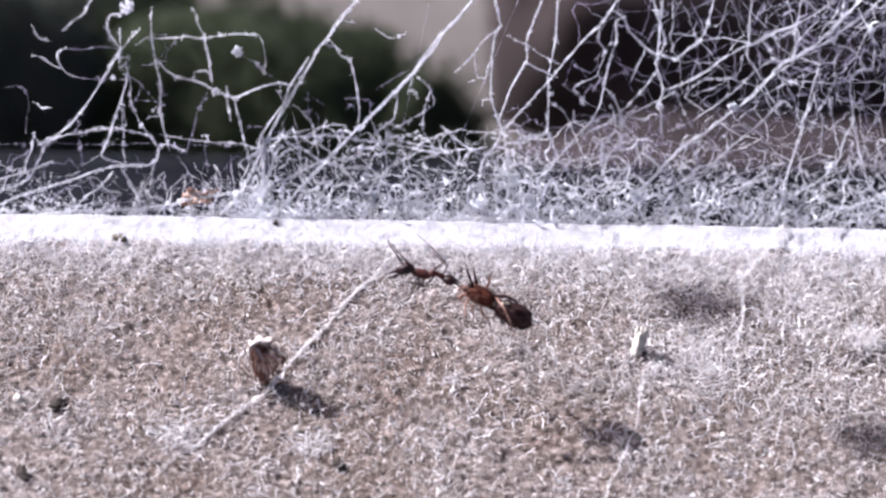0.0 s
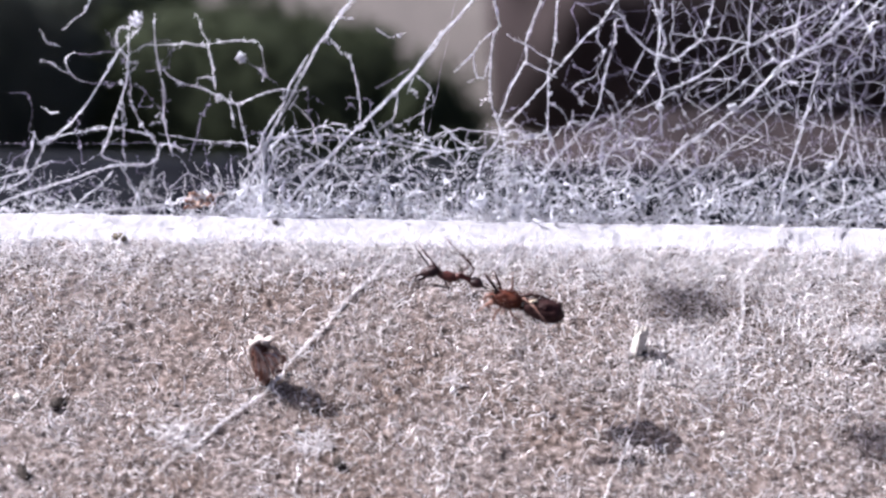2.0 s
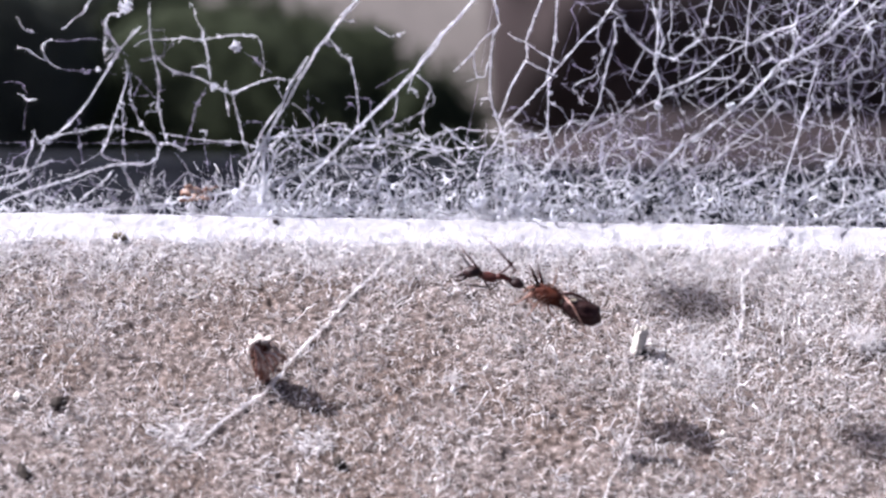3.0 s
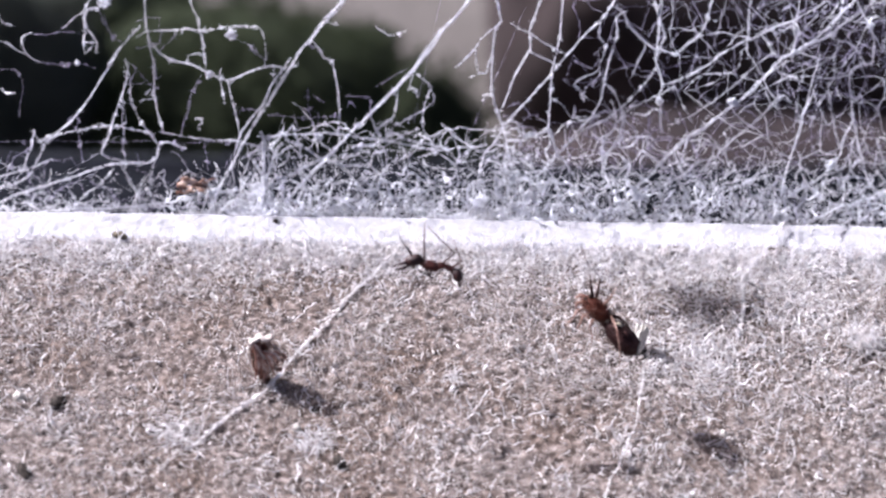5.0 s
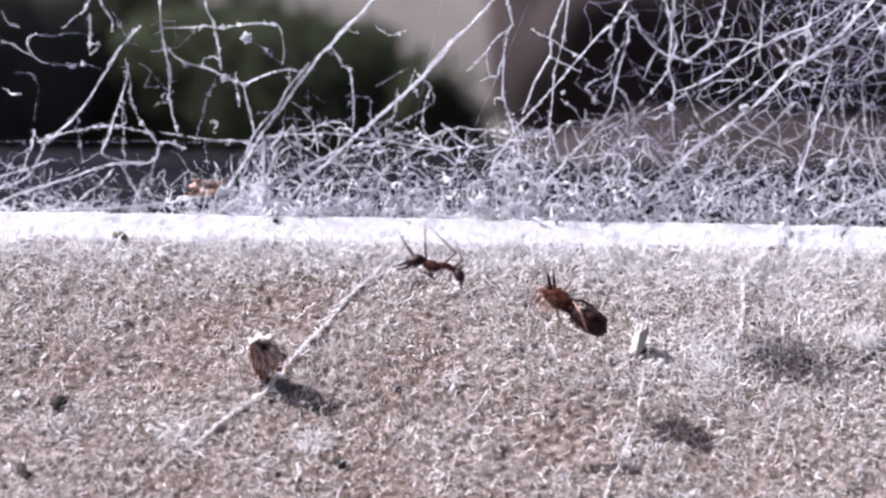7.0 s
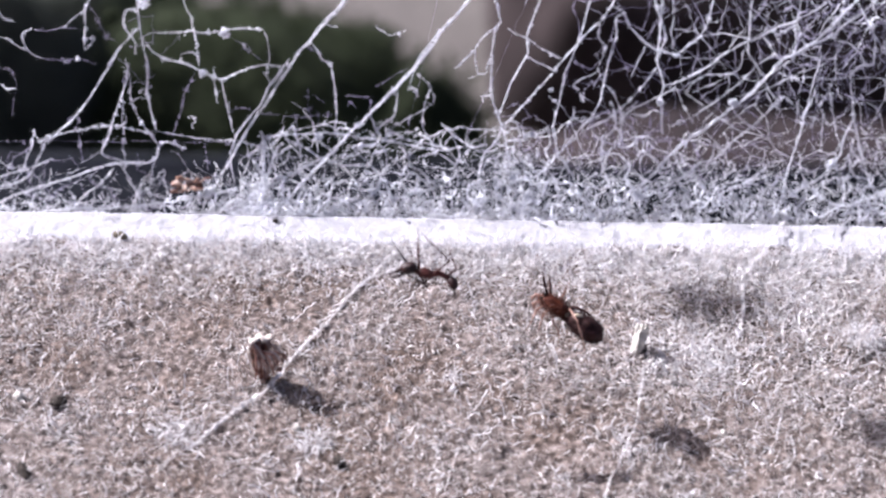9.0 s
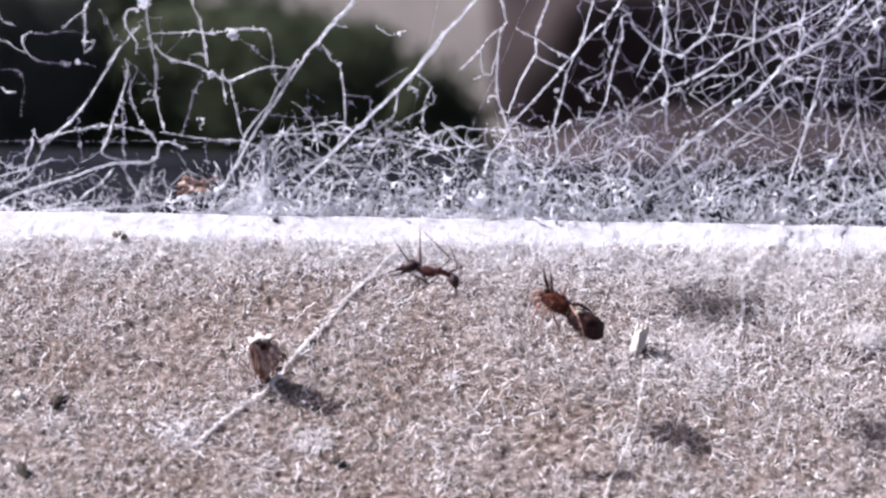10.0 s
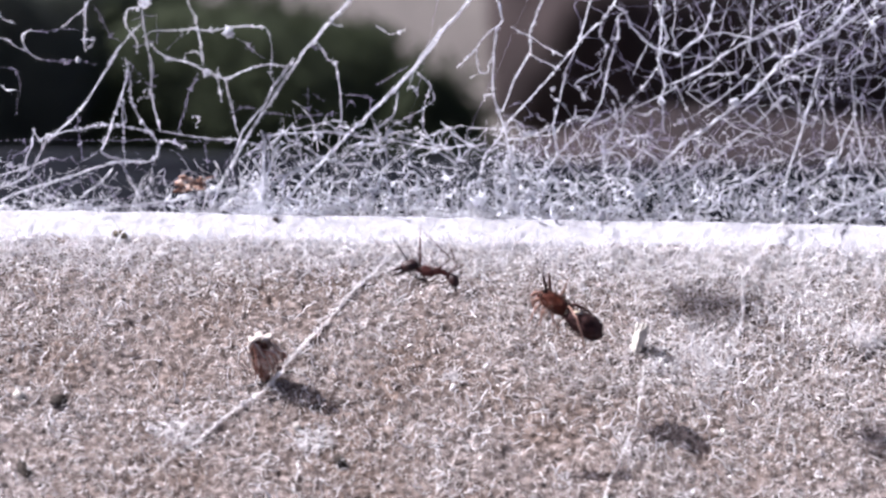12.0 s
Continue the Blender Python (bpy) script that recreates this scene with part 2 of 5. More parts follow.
def blob(centre, size, turn=(0, 0, 0), u=14, v=10, rough=0.0, seed=0):
    """An ovoid, in millimetres, roughened by noise."""
    bm = bmesh.new()
    ball(bm, Matrix(), u, v)
    for w in bm.verts:
        if rough:
            w.co *= 1.0 + rough * noise.noise(w.co * 2.3 + Vector((seed * 3.7, 0, 0)))
    m = Matrix.Translation(Vector(centre) * MM) @ Euler([radians(a) for a in turn]).to_matrix().to_4x4() @ Matrix.Diagonal((*[s * MM for s in size], 1))
    bmesh.ops.transform(bm, matrix=m, verts=bm.verts)
    return bm


def limb(points, radii, sides=7):
    """A jointed limb through the points, in millimetres, thickest where the radii say."""
    bm = bmesh.new()
    rings = []
    pts = [Vector(p) * MM for p in points]
    for i, p in enumerate(pts):
        t = (pts[min(i + 1, len(pts) - 1)] - pts[max(i - 1, 0)]).normalized()
        a = t.orthogonal().normalized()
        b = t.cross(a)
        rings.append([bm.verts.new(p + radii[i] * MM * (math.cos(k * math.tau / sides) * a + math.sin(k * math.tau / sides) * b)) for k in range(sides)])
    for r0, r1 in zip(rings, rings[1:]):
        off = min(range(sides), key=lambda s: sum((r0[k].co - r1[(k + s) % sides].co).length for k in range(sides)))
        for k in range(sides):
            bm.faces.new((r0[k], r0[(k + 1) % sides], r1[(k + 1 + off) % sides], r1[(k + off) % sides]))
    bm.faces.new(rings[0][::-1])
    bm.faces.new(rings[-1])
    bmesh.ops.recalc_face_normals(bm, faces=bm.faces)
    return bm


# ---- the ledge ----
EDGE = 3.85      # the far edge of the ledge
SILK_FROM = -0.60  # the silk mat along the edge begins here


def ledge_height(x, y):
    """Relief of the ledge's top, millimetres."""
    h = 0.30 * (lattice(x, y, 7.0, 1) - 0.5) + 0.20 * (lattice(x, y, 1.7, 2) - 0.5) + 0.10 * (lattice(x, y, 0.5, 3) - 0.5) + 0.10 * (lattice(x, y, 0.22, 4) - 0.5)
    pits = np.clip(lattice(x, y, 0.9, 5) - 0.78, 0, 1) * 1.2
    h = h - pits - 0.55 * np.exp(-((x - 27.2) ** 2 + 1.6 * (y + 13.2) ** 2) / 2.2) + 0.5 * np.exp(-((x - 30.0) ** 2 + 2.0 * (y + 11.0) ** 2) / 3.0)
    up = np.clip((y - SILK_FROM + 0.5) / 1.2, 0, 1)
    h = h * (1 - 0.5 * up) + 0.30 * up * up * (3 - 2 * up)
    over = np.clip((y - (EDGE - 1.1)) / 1.1, 0, 1)
    return h - 0.9 * over ** 2.2


def build_ledge():
    xs = np.concatenate([[-400, -200, -100, -60], np.arange(-44, 44.01, 0.15), [60, 100, 200, 400]])
    ys = np.concatenate([[-110, -80, -55], np.arange(-38, EDGE + 0.01, 0.14), [EDGE]])
    gx, gy = np.meshgrid(xs, ys)
    near = (np.abs(gx) < 44.1) & (gy > -38.1)
    z = np.where(near, ledge_height(gx, gy), -0.05)
    v = np.stack([gx, gy, z], -1).reshape(-1, 3) * MM
    ny, nx = gx.shape
    i = np.arange(nx * ny).reshape(ny, nx)
    f = np.stack([i[:-1, :-1], i[:-1, 1:], i[1:, 1:], i[1:, :-1]], -1).reshape(-1, 4)
    top = new("ledge", mesh_of("ledge_top", v, f, LEDGE))
    tagged(top, "weathered grey-brown ledge, rough and fuzzy with old silk", "ledge", kind="structure")
    bm = bmesh.new()
    bmesh.ops.create_cube(bm, size=1.0)
    bmesh.ops.transform(bm, matrix=Matrix.Translation((0, (EDGE - 0.15 - 110) / 2 * MM, -0.2257)) @ Matrix.Diagonal((0.8, (EDGE - 0.15 + 110) * MM, 0.4485, 1)), verts=bm.verts)
    wall = part("wall", bm, WALL_SIDE, None)
    tagged(wall, "low rendered wall that carries the ledge", "wall", kind="structure")
    return top


ledge = build_ledge()


def build_silk_mat():
    """The dense sheet of silk along the edge."""
    xs = np.arange(-46, 46.01, 0.16)
    ys = np.linspace(SILK_FROM - 0.35, EDGE - 0.02, 26)
    gx, gy = np.meshgrid(xs, ys)
    t = (gy - ys[0]) / (ys[-1] - ys[0])
    hem = 0.55 * (lattice(gx, gy * 0, 4.2, 15) - 0.5) + 0.5 * (lattice(gx, gy * 0, 1.3, 11) - 0.5) + 0.4 * (lattice(gx, gy * 0, 0.4, 12) - 0.5)
    gy = gy + hem * (1 - t) * 2.0 + 0.25 * (lattice(gx, gy * 0, 2.0, 14) - 0.5) * t
    z = ledge_height(gx, np.minimum(gy, EDGE)) + 0.05 * (lattice(gx, gy, 0.5, 13) - 0.2) + np.where(t < 0.16, -0.15 + t * 1.25, 0.05)
    v = np.stack([gx, gy, z], -1).reshape(-1, 3) * MM
    ny, nx = gx.shape
    i = np.arange(nx * ny).reshape(ny, nx)
    f = np.stack([i[:-1, :-1], i[:-1, 1:], i[1:, 1:], i[1:, :-1]], -1).reshape(-1, 4)
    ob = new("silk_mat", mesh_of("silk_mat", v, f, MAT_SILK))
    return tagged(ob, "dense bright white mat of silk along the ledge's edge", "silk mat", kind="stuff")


build_silk_mat()


def scatter(n, x0, x1, y0, y1, seed, sharp=1.0):
    """Places on the ledge, crowded by patches."""
    out = []
    r = np.random.default_rng(seed)
    while sum(len(o) for o in out) < n:
        x, y = r.uniform(x0, x1, n), r.uniform(y0, y1, n)
        keep = r.random(n) < (0.25 + 0.75 * lattice(x, y, 5.0, seed + 1)) ** sharp + 0.6 * np.exp(-((x - 24) ** 2 + 2 * (y + 10) ** 2) / 190.0)
        keep &= r.random(n) < 0.52 + 0.48 * np.clip((y + 30) / 28, 0, 1) + 0.06 * x / 35
        out.append(np.stack([x[keep], y[keep]], 1))
    p = np.concatenate(out)[:n]
    return np.column_stack([p, ledge_height(p[:, 0], p[:, 1]) + 0.02]) * MM


def build_fuzz():
    n = 40000
    s = scatter(n, -40, 40, -36, -0.3, 21, 1.5)
    thick = (0.012 + 0.030 * rng.random(n) ** 1.8) * MM
    v, f = tubes(kinked(s, rng.normal(size=(n, 3)) * (1, 1, 0.5) + (0, 0, 0.25), rng.uniform(0.35, 1.5, n) * MM, 8, 0.62), thick[:, None] * lumpy(n, 8, 2, 0.4))
    pale = new("fuzz", mesh_of("fuzz", v, f, FUZZ))
    tagged(pale, "short curled pale fibres matted over the ledge", "fuzz", kind="stuff")
    n = 14000
    s = scatter(n, -40, 40, -36, -0.9, 22, 1.0)
    v, f = tubes(kinked(s, rng.normal(size=(n, 3)) * (1, 1, 0.4) + (0, 0, 0.2), rng.uniform(0.25, 0.9, n) * MM, 6, 0.8), rng.uniform(0.014, 0.036, n) * MM)
    brown = new("fuzz", mesh_of("fuzz", v, f, FLUFF_BROWN))
    tagged(brown, "short brown fibres on the weathered ledge", "fuzz", kind="stuff")
    n = 1900
    s = scatter(n, -38, 38, -34, -0.3, 23, 2.0)
    v, f = tubes(kinked(s, rng.normal(size=(n, 3)) * (1, 1, 0.3) + (0, 0, 0.15), rng.uniform(0.9, 2.4, n) * MM, 11, 0.42), rng.uniform(0.016, 0.046, n) * MM)
    curl = new("loose_threads", mesh_of("loose_threads", v, f, FLUFF_PALE))
    tagged(curl, "loose curled white silk threads lying on the ledge", "thread", kind="stuff")
    n = 60000
    s = scatter(n, -44, 44, -6.4, EDGE, 24, 0.8)
    keep = rng.random(n) < np.where(s[:, 1] > -0.1 * MM, 0.02, np.clip((s[:, 1] / MM + 6.6) / 5.6, 0.04, 1) ** 1.8)
    s, n = s[keep], int(keep.sum())
    v, f = tubes(kinked(s, rng.normal(size=(n, 3)) * (1, 1, 0.3), rng.uniform(0.4, 1.8, n) * MM, 7, 0.35), rng.uniform(0.012, 0.030, n) * MM)
    lint = new("silk_lint", mesh_of("silk_lint", v, f, FLUFF_PALE))
    tagged(lint, "matted white silk lint on the ledge's edge", "silk lint", kind="stuff")


build_fuzz()

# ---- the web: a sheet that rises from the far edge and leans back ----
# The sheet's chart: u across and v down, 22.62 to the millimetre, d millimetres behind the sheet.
WEB = Matrix.Translation((0, 2.39 * MM, -1.87 * MM)) @ pose(0, 0, 0, 52) @ pose(0, 0, 0, 0, 0, 0.95) @ Matrix.Translation((0, -0.287 * MM, 0))


def web(u, v, d=0.0):
    return ((u - 784) / 22.62 * MM, (441 - v) / 22.62 * MM, -d * MM)


def build_web(label):
    return thing("spider_web", WEB, label, "spider web", "webs over the ledge")


def strand(parent, pts, r=0.05, fluff=1.0, ply=3, sway=0.10, mat=None):
    """A silk strand through chart points (u, v, d)."""
    return hang("silk_strand", strand_mesh("silk_strand", [web(*p) for p in pts], r * 0.43 * MM, fluff, ply, sway, mat), parent)


def brink(u):
    """Where the ledge's far edge runs on the chart."""
    return 371.0 + 0.0191 * u


def tangle(parent, n, u0, u1, v0, v1, d0, d1, size, r, seed, kink=0.22, points=18, low=1.0, mat=None, hairs=6):
    """Crossing kinked threads that fill a stretch of the chart, denser towards the edge below; most of them fine."""
    q = np.random.default_rng(seed)
    u = q.uniform(u0, u1, n)
    v = np.minimum(v1 - (v1 - v0) * q.random(n) ** low, brink(u) - 2)
    d = q.uniform(d0, d1, n)
    s = np.stack([(u - 784) / 22.62, (441 - v) / 22.62, -d], 1) * MM
    head = q.normal(size=(n, 3)) * (1.0, 1.0, 0.35)
    paths = kinked(s, head, q.uniform(size[0], size[1], n) * MM, points, kink)
    floor = (441 - brink(paths[:, :, 0] / MM * 22.62 + 784)) / 22.62 * MM
    paths[:, :, 1] = np.where(paths[:, :, 1] < floor, 2 * floor - paths[:, :, 1], paths[:, :, 1])
    thick = (r[0] + (r[1] - r[0]) * q.random(n) ** 2.2) * MM
    groups = [tubes(paths, thick[:, None] * lumpy(n, points, 2, 0.55))] + bearded(paths, hairs, 0.4 * MM, 0.012 * MM)
    return hang("tangle", mesh_of("tangle", *joined(groups), mat or SILK), parent, "", "stuff")


def cells(parent, n, u0, u1, v0, v1, d0, d1, r, seed, mat=None, bend=0.05, low=1.0, keep=0.9, hairs=3, top=1.0):
    """An open mesh of silk: each node is tied to its neighbours, the threads drawn wider where they meet."""
    q = np.random.default_rng(seed)
    pts = np.empty((0, 2))
    room = 0.62 * math.sqrt((u1 - u0) * (v1 - v0) / n)
    for _ in range(n * 12):
        c = np.array((q.uniform(u0, u1), v1 - (v1 - v0) * q.random() ** low))
        c[1] = min(c[1], brink(c[0]) - 3)
        gap = room * (0.55 + 0.45 * top * (v1 - c[1]) / (v1 - v0)) if low > 1 else room
        if not len(pts) or np.min(np.linalg.norm(pts - c, axis=1)) > gap:
            pts = np.vstack([pts, c])
        if len(pts) == n:
            break
    n = len(pts)
    d = d0 + (d1 - d0) * lattice(pts[:, 0], pts[:, 1], 90.0, seed) + q.normal(size=n) * 0.12 * (d1 - d0)
    gap = np.linalg.norm(pts[:, None] - pts[None], axis=2)
    pairs = []
    for i in range(n):
        for j in np.argsort(gap[i])[1:10]:
            if j > i:
                mid = (pts[i] + pts[j]) / 2
                away = np.linalg.norm(pts - mid, axis=1)
                away[[i, j]] = 1e9
                if away.min() >= gap[i, j] * 0.46 and q.random() < keep:
                    pairs.append((i, j))
    a, b = np.array(pairs).T
    nodes = np.stack([(pts[:, 0] - 784) / 22.62, (441 - pts[:, 1]) / 22.62, -d], 1) * MM
    k = 15
    t = np.linspace(0, 1, k)[None, :, None]
    long = np.linalg.norm(nodes[a] - nodes[b], axis=1)[:, None, None]
    sag = q.normal(size=(len(a), 1, 3)) * np.sin(t * np.pi) * bend * long + q.normal(size=(len(a), 1, 3)) * np.sin(t * np.pi * 2) * bend * 0.6 * long
    jit = q.normal(size=(len(a), k, 3)) * np.minimum(long * 0.016, 0.045 * MM)
    jit[:, (0, -1)] = 0
    paths = nodes[a][:, None] * (1 - t) + nodes[b][:, None] * t + sag + jit
    thick = (r[0] + (r[1] - r[0]) * q.random(len(a)) ** 2.2) * MM
    wide = 1 + 0.9 * np.abs(np.linspace(-1, 1, k))[None] ** 5
    second = paths + np.sin(t * np.pi) * q.normal(size=paths.shape) * 0.03 * MM + np.sin(t * np.pi) * q.normal(size=(len(a), 1, 3)) * 0.05 * MM
    groups = [tubes(paths, thick[:, None] * wide * lumpy(len(a), k, 2, 0.55)), tubes(second, 0.45 * thick[:, None] * lumpy(len(a), k, 2, 0.7))]
    groups += bearded(paths, hairs, 0.22 * MM, 0.011 * MM)
    at = nodes[q.random(n) < 0.5]
    groups.append(tubes(kinked(at, q.normal(size=(len(at), 3)), q.uniform(0.08, 0.24, len(at)) * MM, 5, 0.6), q.uniform(0.5, 1.3, len(at)) * r[1] * MM))
    return hang("lacework", mesh_of("lacework", *joined(groups), mat or SILK), parent, "", "stuff")


def silk(parent, r, fluff, *pts, mat=None, sway=0.05):
    """A strand through points (u, v) of the gently billowing sheet."""
    line = [(u, v, 1.6 * float(lattice(np.array(u), np.array(v), 140.0, 77)) - 0.8) for u, v in pts]
    return strand(parent, line, r, fluff, 3 if r > 0.045 else 2, sway, mat or (SILK_FINE if r < 0.029 else None))


web_base = build_web("white tangled fluffy spider web along the ledge's edge")
silk(web_base, 0.075, 1.6, (-15, 362), (60, 333), (130, 310), (170, 297), (215, 288), (260, 288), (277, 276), (280, 252), (295, 248), (330, 262))
silk(web_base, 0.058, 2.0, (246, 42), (225, 66), (207, 86), (190, 116), (170, 148), (157, 170), (140, 196), (118, 222), (95, 243))
silk(web_base, 0.012, 0.4, (-10, 248), (210, 250), (425, 252))
silk(web_base, 0.062, 1.8, (-10, 377), (120, 370), (250, 364), (330, 352), (420, 335))
silk(web_base, 0.05, 1.2, (215, 290), (228, 312), (235, 330), (245, 345), (249, 380))
silk(web_base, 0.05, 1.2, (200, 298), (185, 316), (170, 330), (150, 345), (134, 366))
silk(web_base, 0.05, 1.5, (62, 228), (60, 256), (50, 276), (45, 296), (20, 305), (-10, 316))
silk(web_base, 0.045, 1.5, (95, 234), (80, 254), (65, 286), (55, 310), (28, 326), (-10, 333))
silk(web_base, 0.030, 1.2, (45, 300), (64, 294), (90, 279), (98, 282))
silk(web_base, 0.032, 1.2, (-5, 278), (25, 297), (45, 290))
silk(web_base, 0.028, 1.0, (22, 294), (26, 276), (50, 264), (60, 256))
silk(web_base, 0.042, 1.4, (70, 250), (100, 241), (140, 232), (170, 222), (205, 218), (240, 228), (262, 232), (275, 248))
silk(web_base, 0.028, 1.0, (140, 232), (143, 252), (147, 284))
silk(web_base, 0.034, 1.2, (278, 270), (268, 292), (266, 318), (268, 328), (245, 343))
silk(web_base, 0.026, 1.0, (172, 300), (160, 318), (182, 330), (196, 326), (205, 352))
silk(web_base, 0.026, 1.4, (90, 352), (104, 336), (124, 326), (140, 318))
silk(web_base, 0.040, 1.4, (60, 230), (70, 250), (92, 236), (86, 252))
silk(web_base, 0.030, 1.0, (282, 232), (318, 236), (345, 243), (380, 247), (430, 248), (470, 262))
silk(web_base, 0.022, 0.8, (360, 250), (364, 275), (368, 300))
strand(web_base, [(462, 392, 0), (468, 310, 0), (466, 240, 0)], 0.11, 4.0, 5)
strand(web_base, [(440, 392, 0), (465, 340, 0), (485, 280, 0), (500, 252, 0)], 0.06, 3.0, 4)
strand(web_base, [(500, 392, 0), (470, 330, 0), (450, 285, 0)], 0.05, 2.0, 3)
silk(web_base, 0.055, 2.0, (476, 300), (474, 270), (466, 240), (462, 232))
silk(web_base, 0.042, 1.5, (448, 268), (466, 250), (500, 230), (502, 222))
silk(web_base, 0.042, 1.4, (505, 245), (540, 258), (565, 275), (600, 292), (650, 294))
silk(web_base, 0.050, 2.0, (440, 345), (500, 315), (545, 288), (575, 276), (598, 262))
silk(web_base, 0.036, 1.2, (735, 120), (728, 140), (720, 160), (728, 152), (740, 168))
silk(web_base, 0.036, 1.2, (735, 128), (750, 138), (763, 150), (752, 175), (748, 200), (749, 226), (762, 245))
silk(web_base, 0.030, 1.2, (762, 150), (770, 178), (752, 190), (725, 206), (690, 225), (676, 248))
silk(web_base, 0.038, 1.2, (703, 158), (703, 186), (697, 206), (668, 228), (655, 245))
silk(web_base, 0.042, 1.4, (652, 200), (664, 226), (682, 248), (690, 230), (720, 246), (760, 252), (800, 264))
silk(web_base, 0.024, 0.9, (612, 168), (640, 172), (655, 170), (656, 205))
silk(web_base, 0.026, 0.9, (612, 190), (622, 176), (630, 190))
silk(web_base, 0.034, 1.4, (685, 300), (682, 272), (672, 250), (640, 256), (610, 280))
silk(web_base, 0.026, 0.8, (546, 152), (546, 200), (560, 232), (566, 205), (560, 196))
silk(web_base, 0.020, 0.8, (552, 165), (572, 178))
silk(web_base, 0.022, 0.6, (664, 152), (690, 137), (722, 120), mat=SILK_FINE)
silk(web_base, 0.030, 0.8, (664, 46), (688, 64), (705, 58), (718, 54))
silk(web_base, 0.036, 1.6, (470, 240), (520, 236), (600, 236), (700, 250), (780, 262), (862, 254))
silk(web_base, 0.058, 1.2, (1512, 208), (1495, 240), (1488, 270), (1472, 292), (1455, 310), (1435, 326), (1388, 346))
silk(web_base, 0.075, 1.5, (1585, 326), (1530, 350), (1500, 360), (1470, 372), (1425, 394))
silk(web_base, 0.064, 1.5, (1256, 372), (1280, 342), (1310, 328), (1338, 310), (1356, 296))
silk(web_base, 0.048, 1.2, (1310, 328), (1335, 345), (1356, 352))
tangle(web_base, 16, -20, 470, 285, 378, 0, 6, (1.5, 6), (0.010, 0.026), 31, 0.16, 18, 1.2)
cells(web_base, 26, -30, 470, 285, 378, 0, 3, (0.008, 0.026), 131, None, 0.07, 1.3)
cells(web_base, 30, -30, 480, 262, 380, 3, 7, (0.007, 0.020), 136, SILK_FINE, 0.06, 1.2)
cells(web_base, 120, 400, 980, 220, 388, -0.5, 3, (0.010, 0.066), 132, None, 0.10, 1.8)
cells(web_base, 95, 400, 980, 200, 388, 3, 8, (0.008, 0.036), 134, None, 0.09, 1.6)
cells(web_base, 150, 860, 1620, 235, 398, -0.5, 3, (0.010, 0.052), 133, None, 0.10, 1.8)
cells(web_base, 115, 860, 1620, 205, 398, 3, 8, (0.008, 0.036), 135, None, 0.09, 1.5)
tangle(web_base, 80, 400, 960, 250, 388, -0.5, 6, (1.5, 6), (0.008, 0.026), 32, 0.17, 18, 2.2)
tangle(web_base, 90, 850, 1600, 250, 396, -0.5, 7, (1.5, 6), (0.008, 0.026), 33, 0.16, 18, 2.2)
tangle(web_base, 140, 420, 1600, 322, 390, -0.9, 1.2, (0.8, 3.0), (0.016, 0.060), 34, 0.30, 14, 1.5)
cells(web_base, 150, 430, 1000, 300, 388, -0.9, 1.6, (0.018, 0.090), 137, None, 0.13, 1.4)
cells(web_base, 180, 900, 1620, 310, 392, -0.9, 1.6, (0.018, 0.076), 138, None, 0.13, 1.4)
tangle(web_base, 110, -20, 440, 352, 384, -0.6, 1, (0.6, 3.0), (0.014, 0.050), 35, 0.35, 10, 1.0)

tangle(web_base, 300, 400, 1620, 352, 388, -0.7, 1.4, (0.8, 3.0), (0.014, 0.052), 40, 0.24, 12, 1.4, None, 2)

FOOT = WEB @ Matrix.Translation(web(515, 345, 0))
web_cable = thing("spider_web", FOOT, "thick fluffy white silk cable anchored on the ledge's edge", "spider web", "webs over the ledge")
for pts, r in ((((852, -25, 0), (780, 60, 0), (740, 110, 0), (700, 156, 0), (650, 206, 0), (610, 246, 0), (560, 296, 0), (505, 352, 0), (470, 388, 0)), 0.095), (((800, 36, 0.4), (735, 122, 0.4), (690, 166, 0.3), (640, 216, 0.3)), 0.055)):
    strand(web_cable, pts, r, 2.4, 4, 0.06).location = -Vector(web(515, 345, 0))
tangle(web_base, 260, 430, 1000, 270, 392, -0.5, 5, (1.5, 4.5), (0.005, 0.013), 37, 0.09, 14, 1.5, None, 1)
tangle(web_base, 400, 850, 1620, 270, 398, -0.5, 6, (1.5, 4.5), (0.005, 0.013), 38, 0.09, 14, 1.4, None, 1)
tangle(web_base, 40, -20, 470, 320, 384, -0.5, 4, (1.5, 4), (0.005, 0.012), 39, 0.09, 14, 1.6, None, 1)
tangle(web_base, 130, 340, 580, 325, 394, -0.8, 3, (1.0, 3), (0.010, 0.054), 36, 0.15, 12, 1.4, None, 2)

web_left = build_web("sparse white spider web swaying before dark foliage")
silk(web_left, 0.046, 1.4, (250, -20), (252, 46), (258, 75), (265, 110), (264, 158), (268, 182), (275, 206), (283, 232))
silk(web_left, 0.050, 1.5, (256, 66), (275, 88), (300, 102), (326, 109), (346, 116), (366, 128), (390, 138), (405, 141), (425, 133), (455, 120), (480, 117), (505, 122), (522, 112))
silk(web_left, 0.034, 1.0, (345, 116), (328, 110), (325, 97), (336, 90), (352, 92), (357, 104))
silk(web_left, 0.030, 1.2, (400, 142), (405, 166), (412, 196), (421, 238))
silk(web_left, 0.039, 1.4, (386, 122), (387, 150), (392, 180))
silk(web_left, 0.022, 0.8, (350, 132), (335, 165), (322, 206), (312, 238))
silk(web_left, 0.029, 1.2, (480, 118), (482, 140), (490, 152), (505, 124))
silk(web_left, 0.025, 0.8, (164, 8), (180, 36), (195, 66), (214, 74))
silk(web_left, 0.008, 0.6, (-6, 120), (25, 122), (33, 146), (28, 202), mat=SILK_FINE)
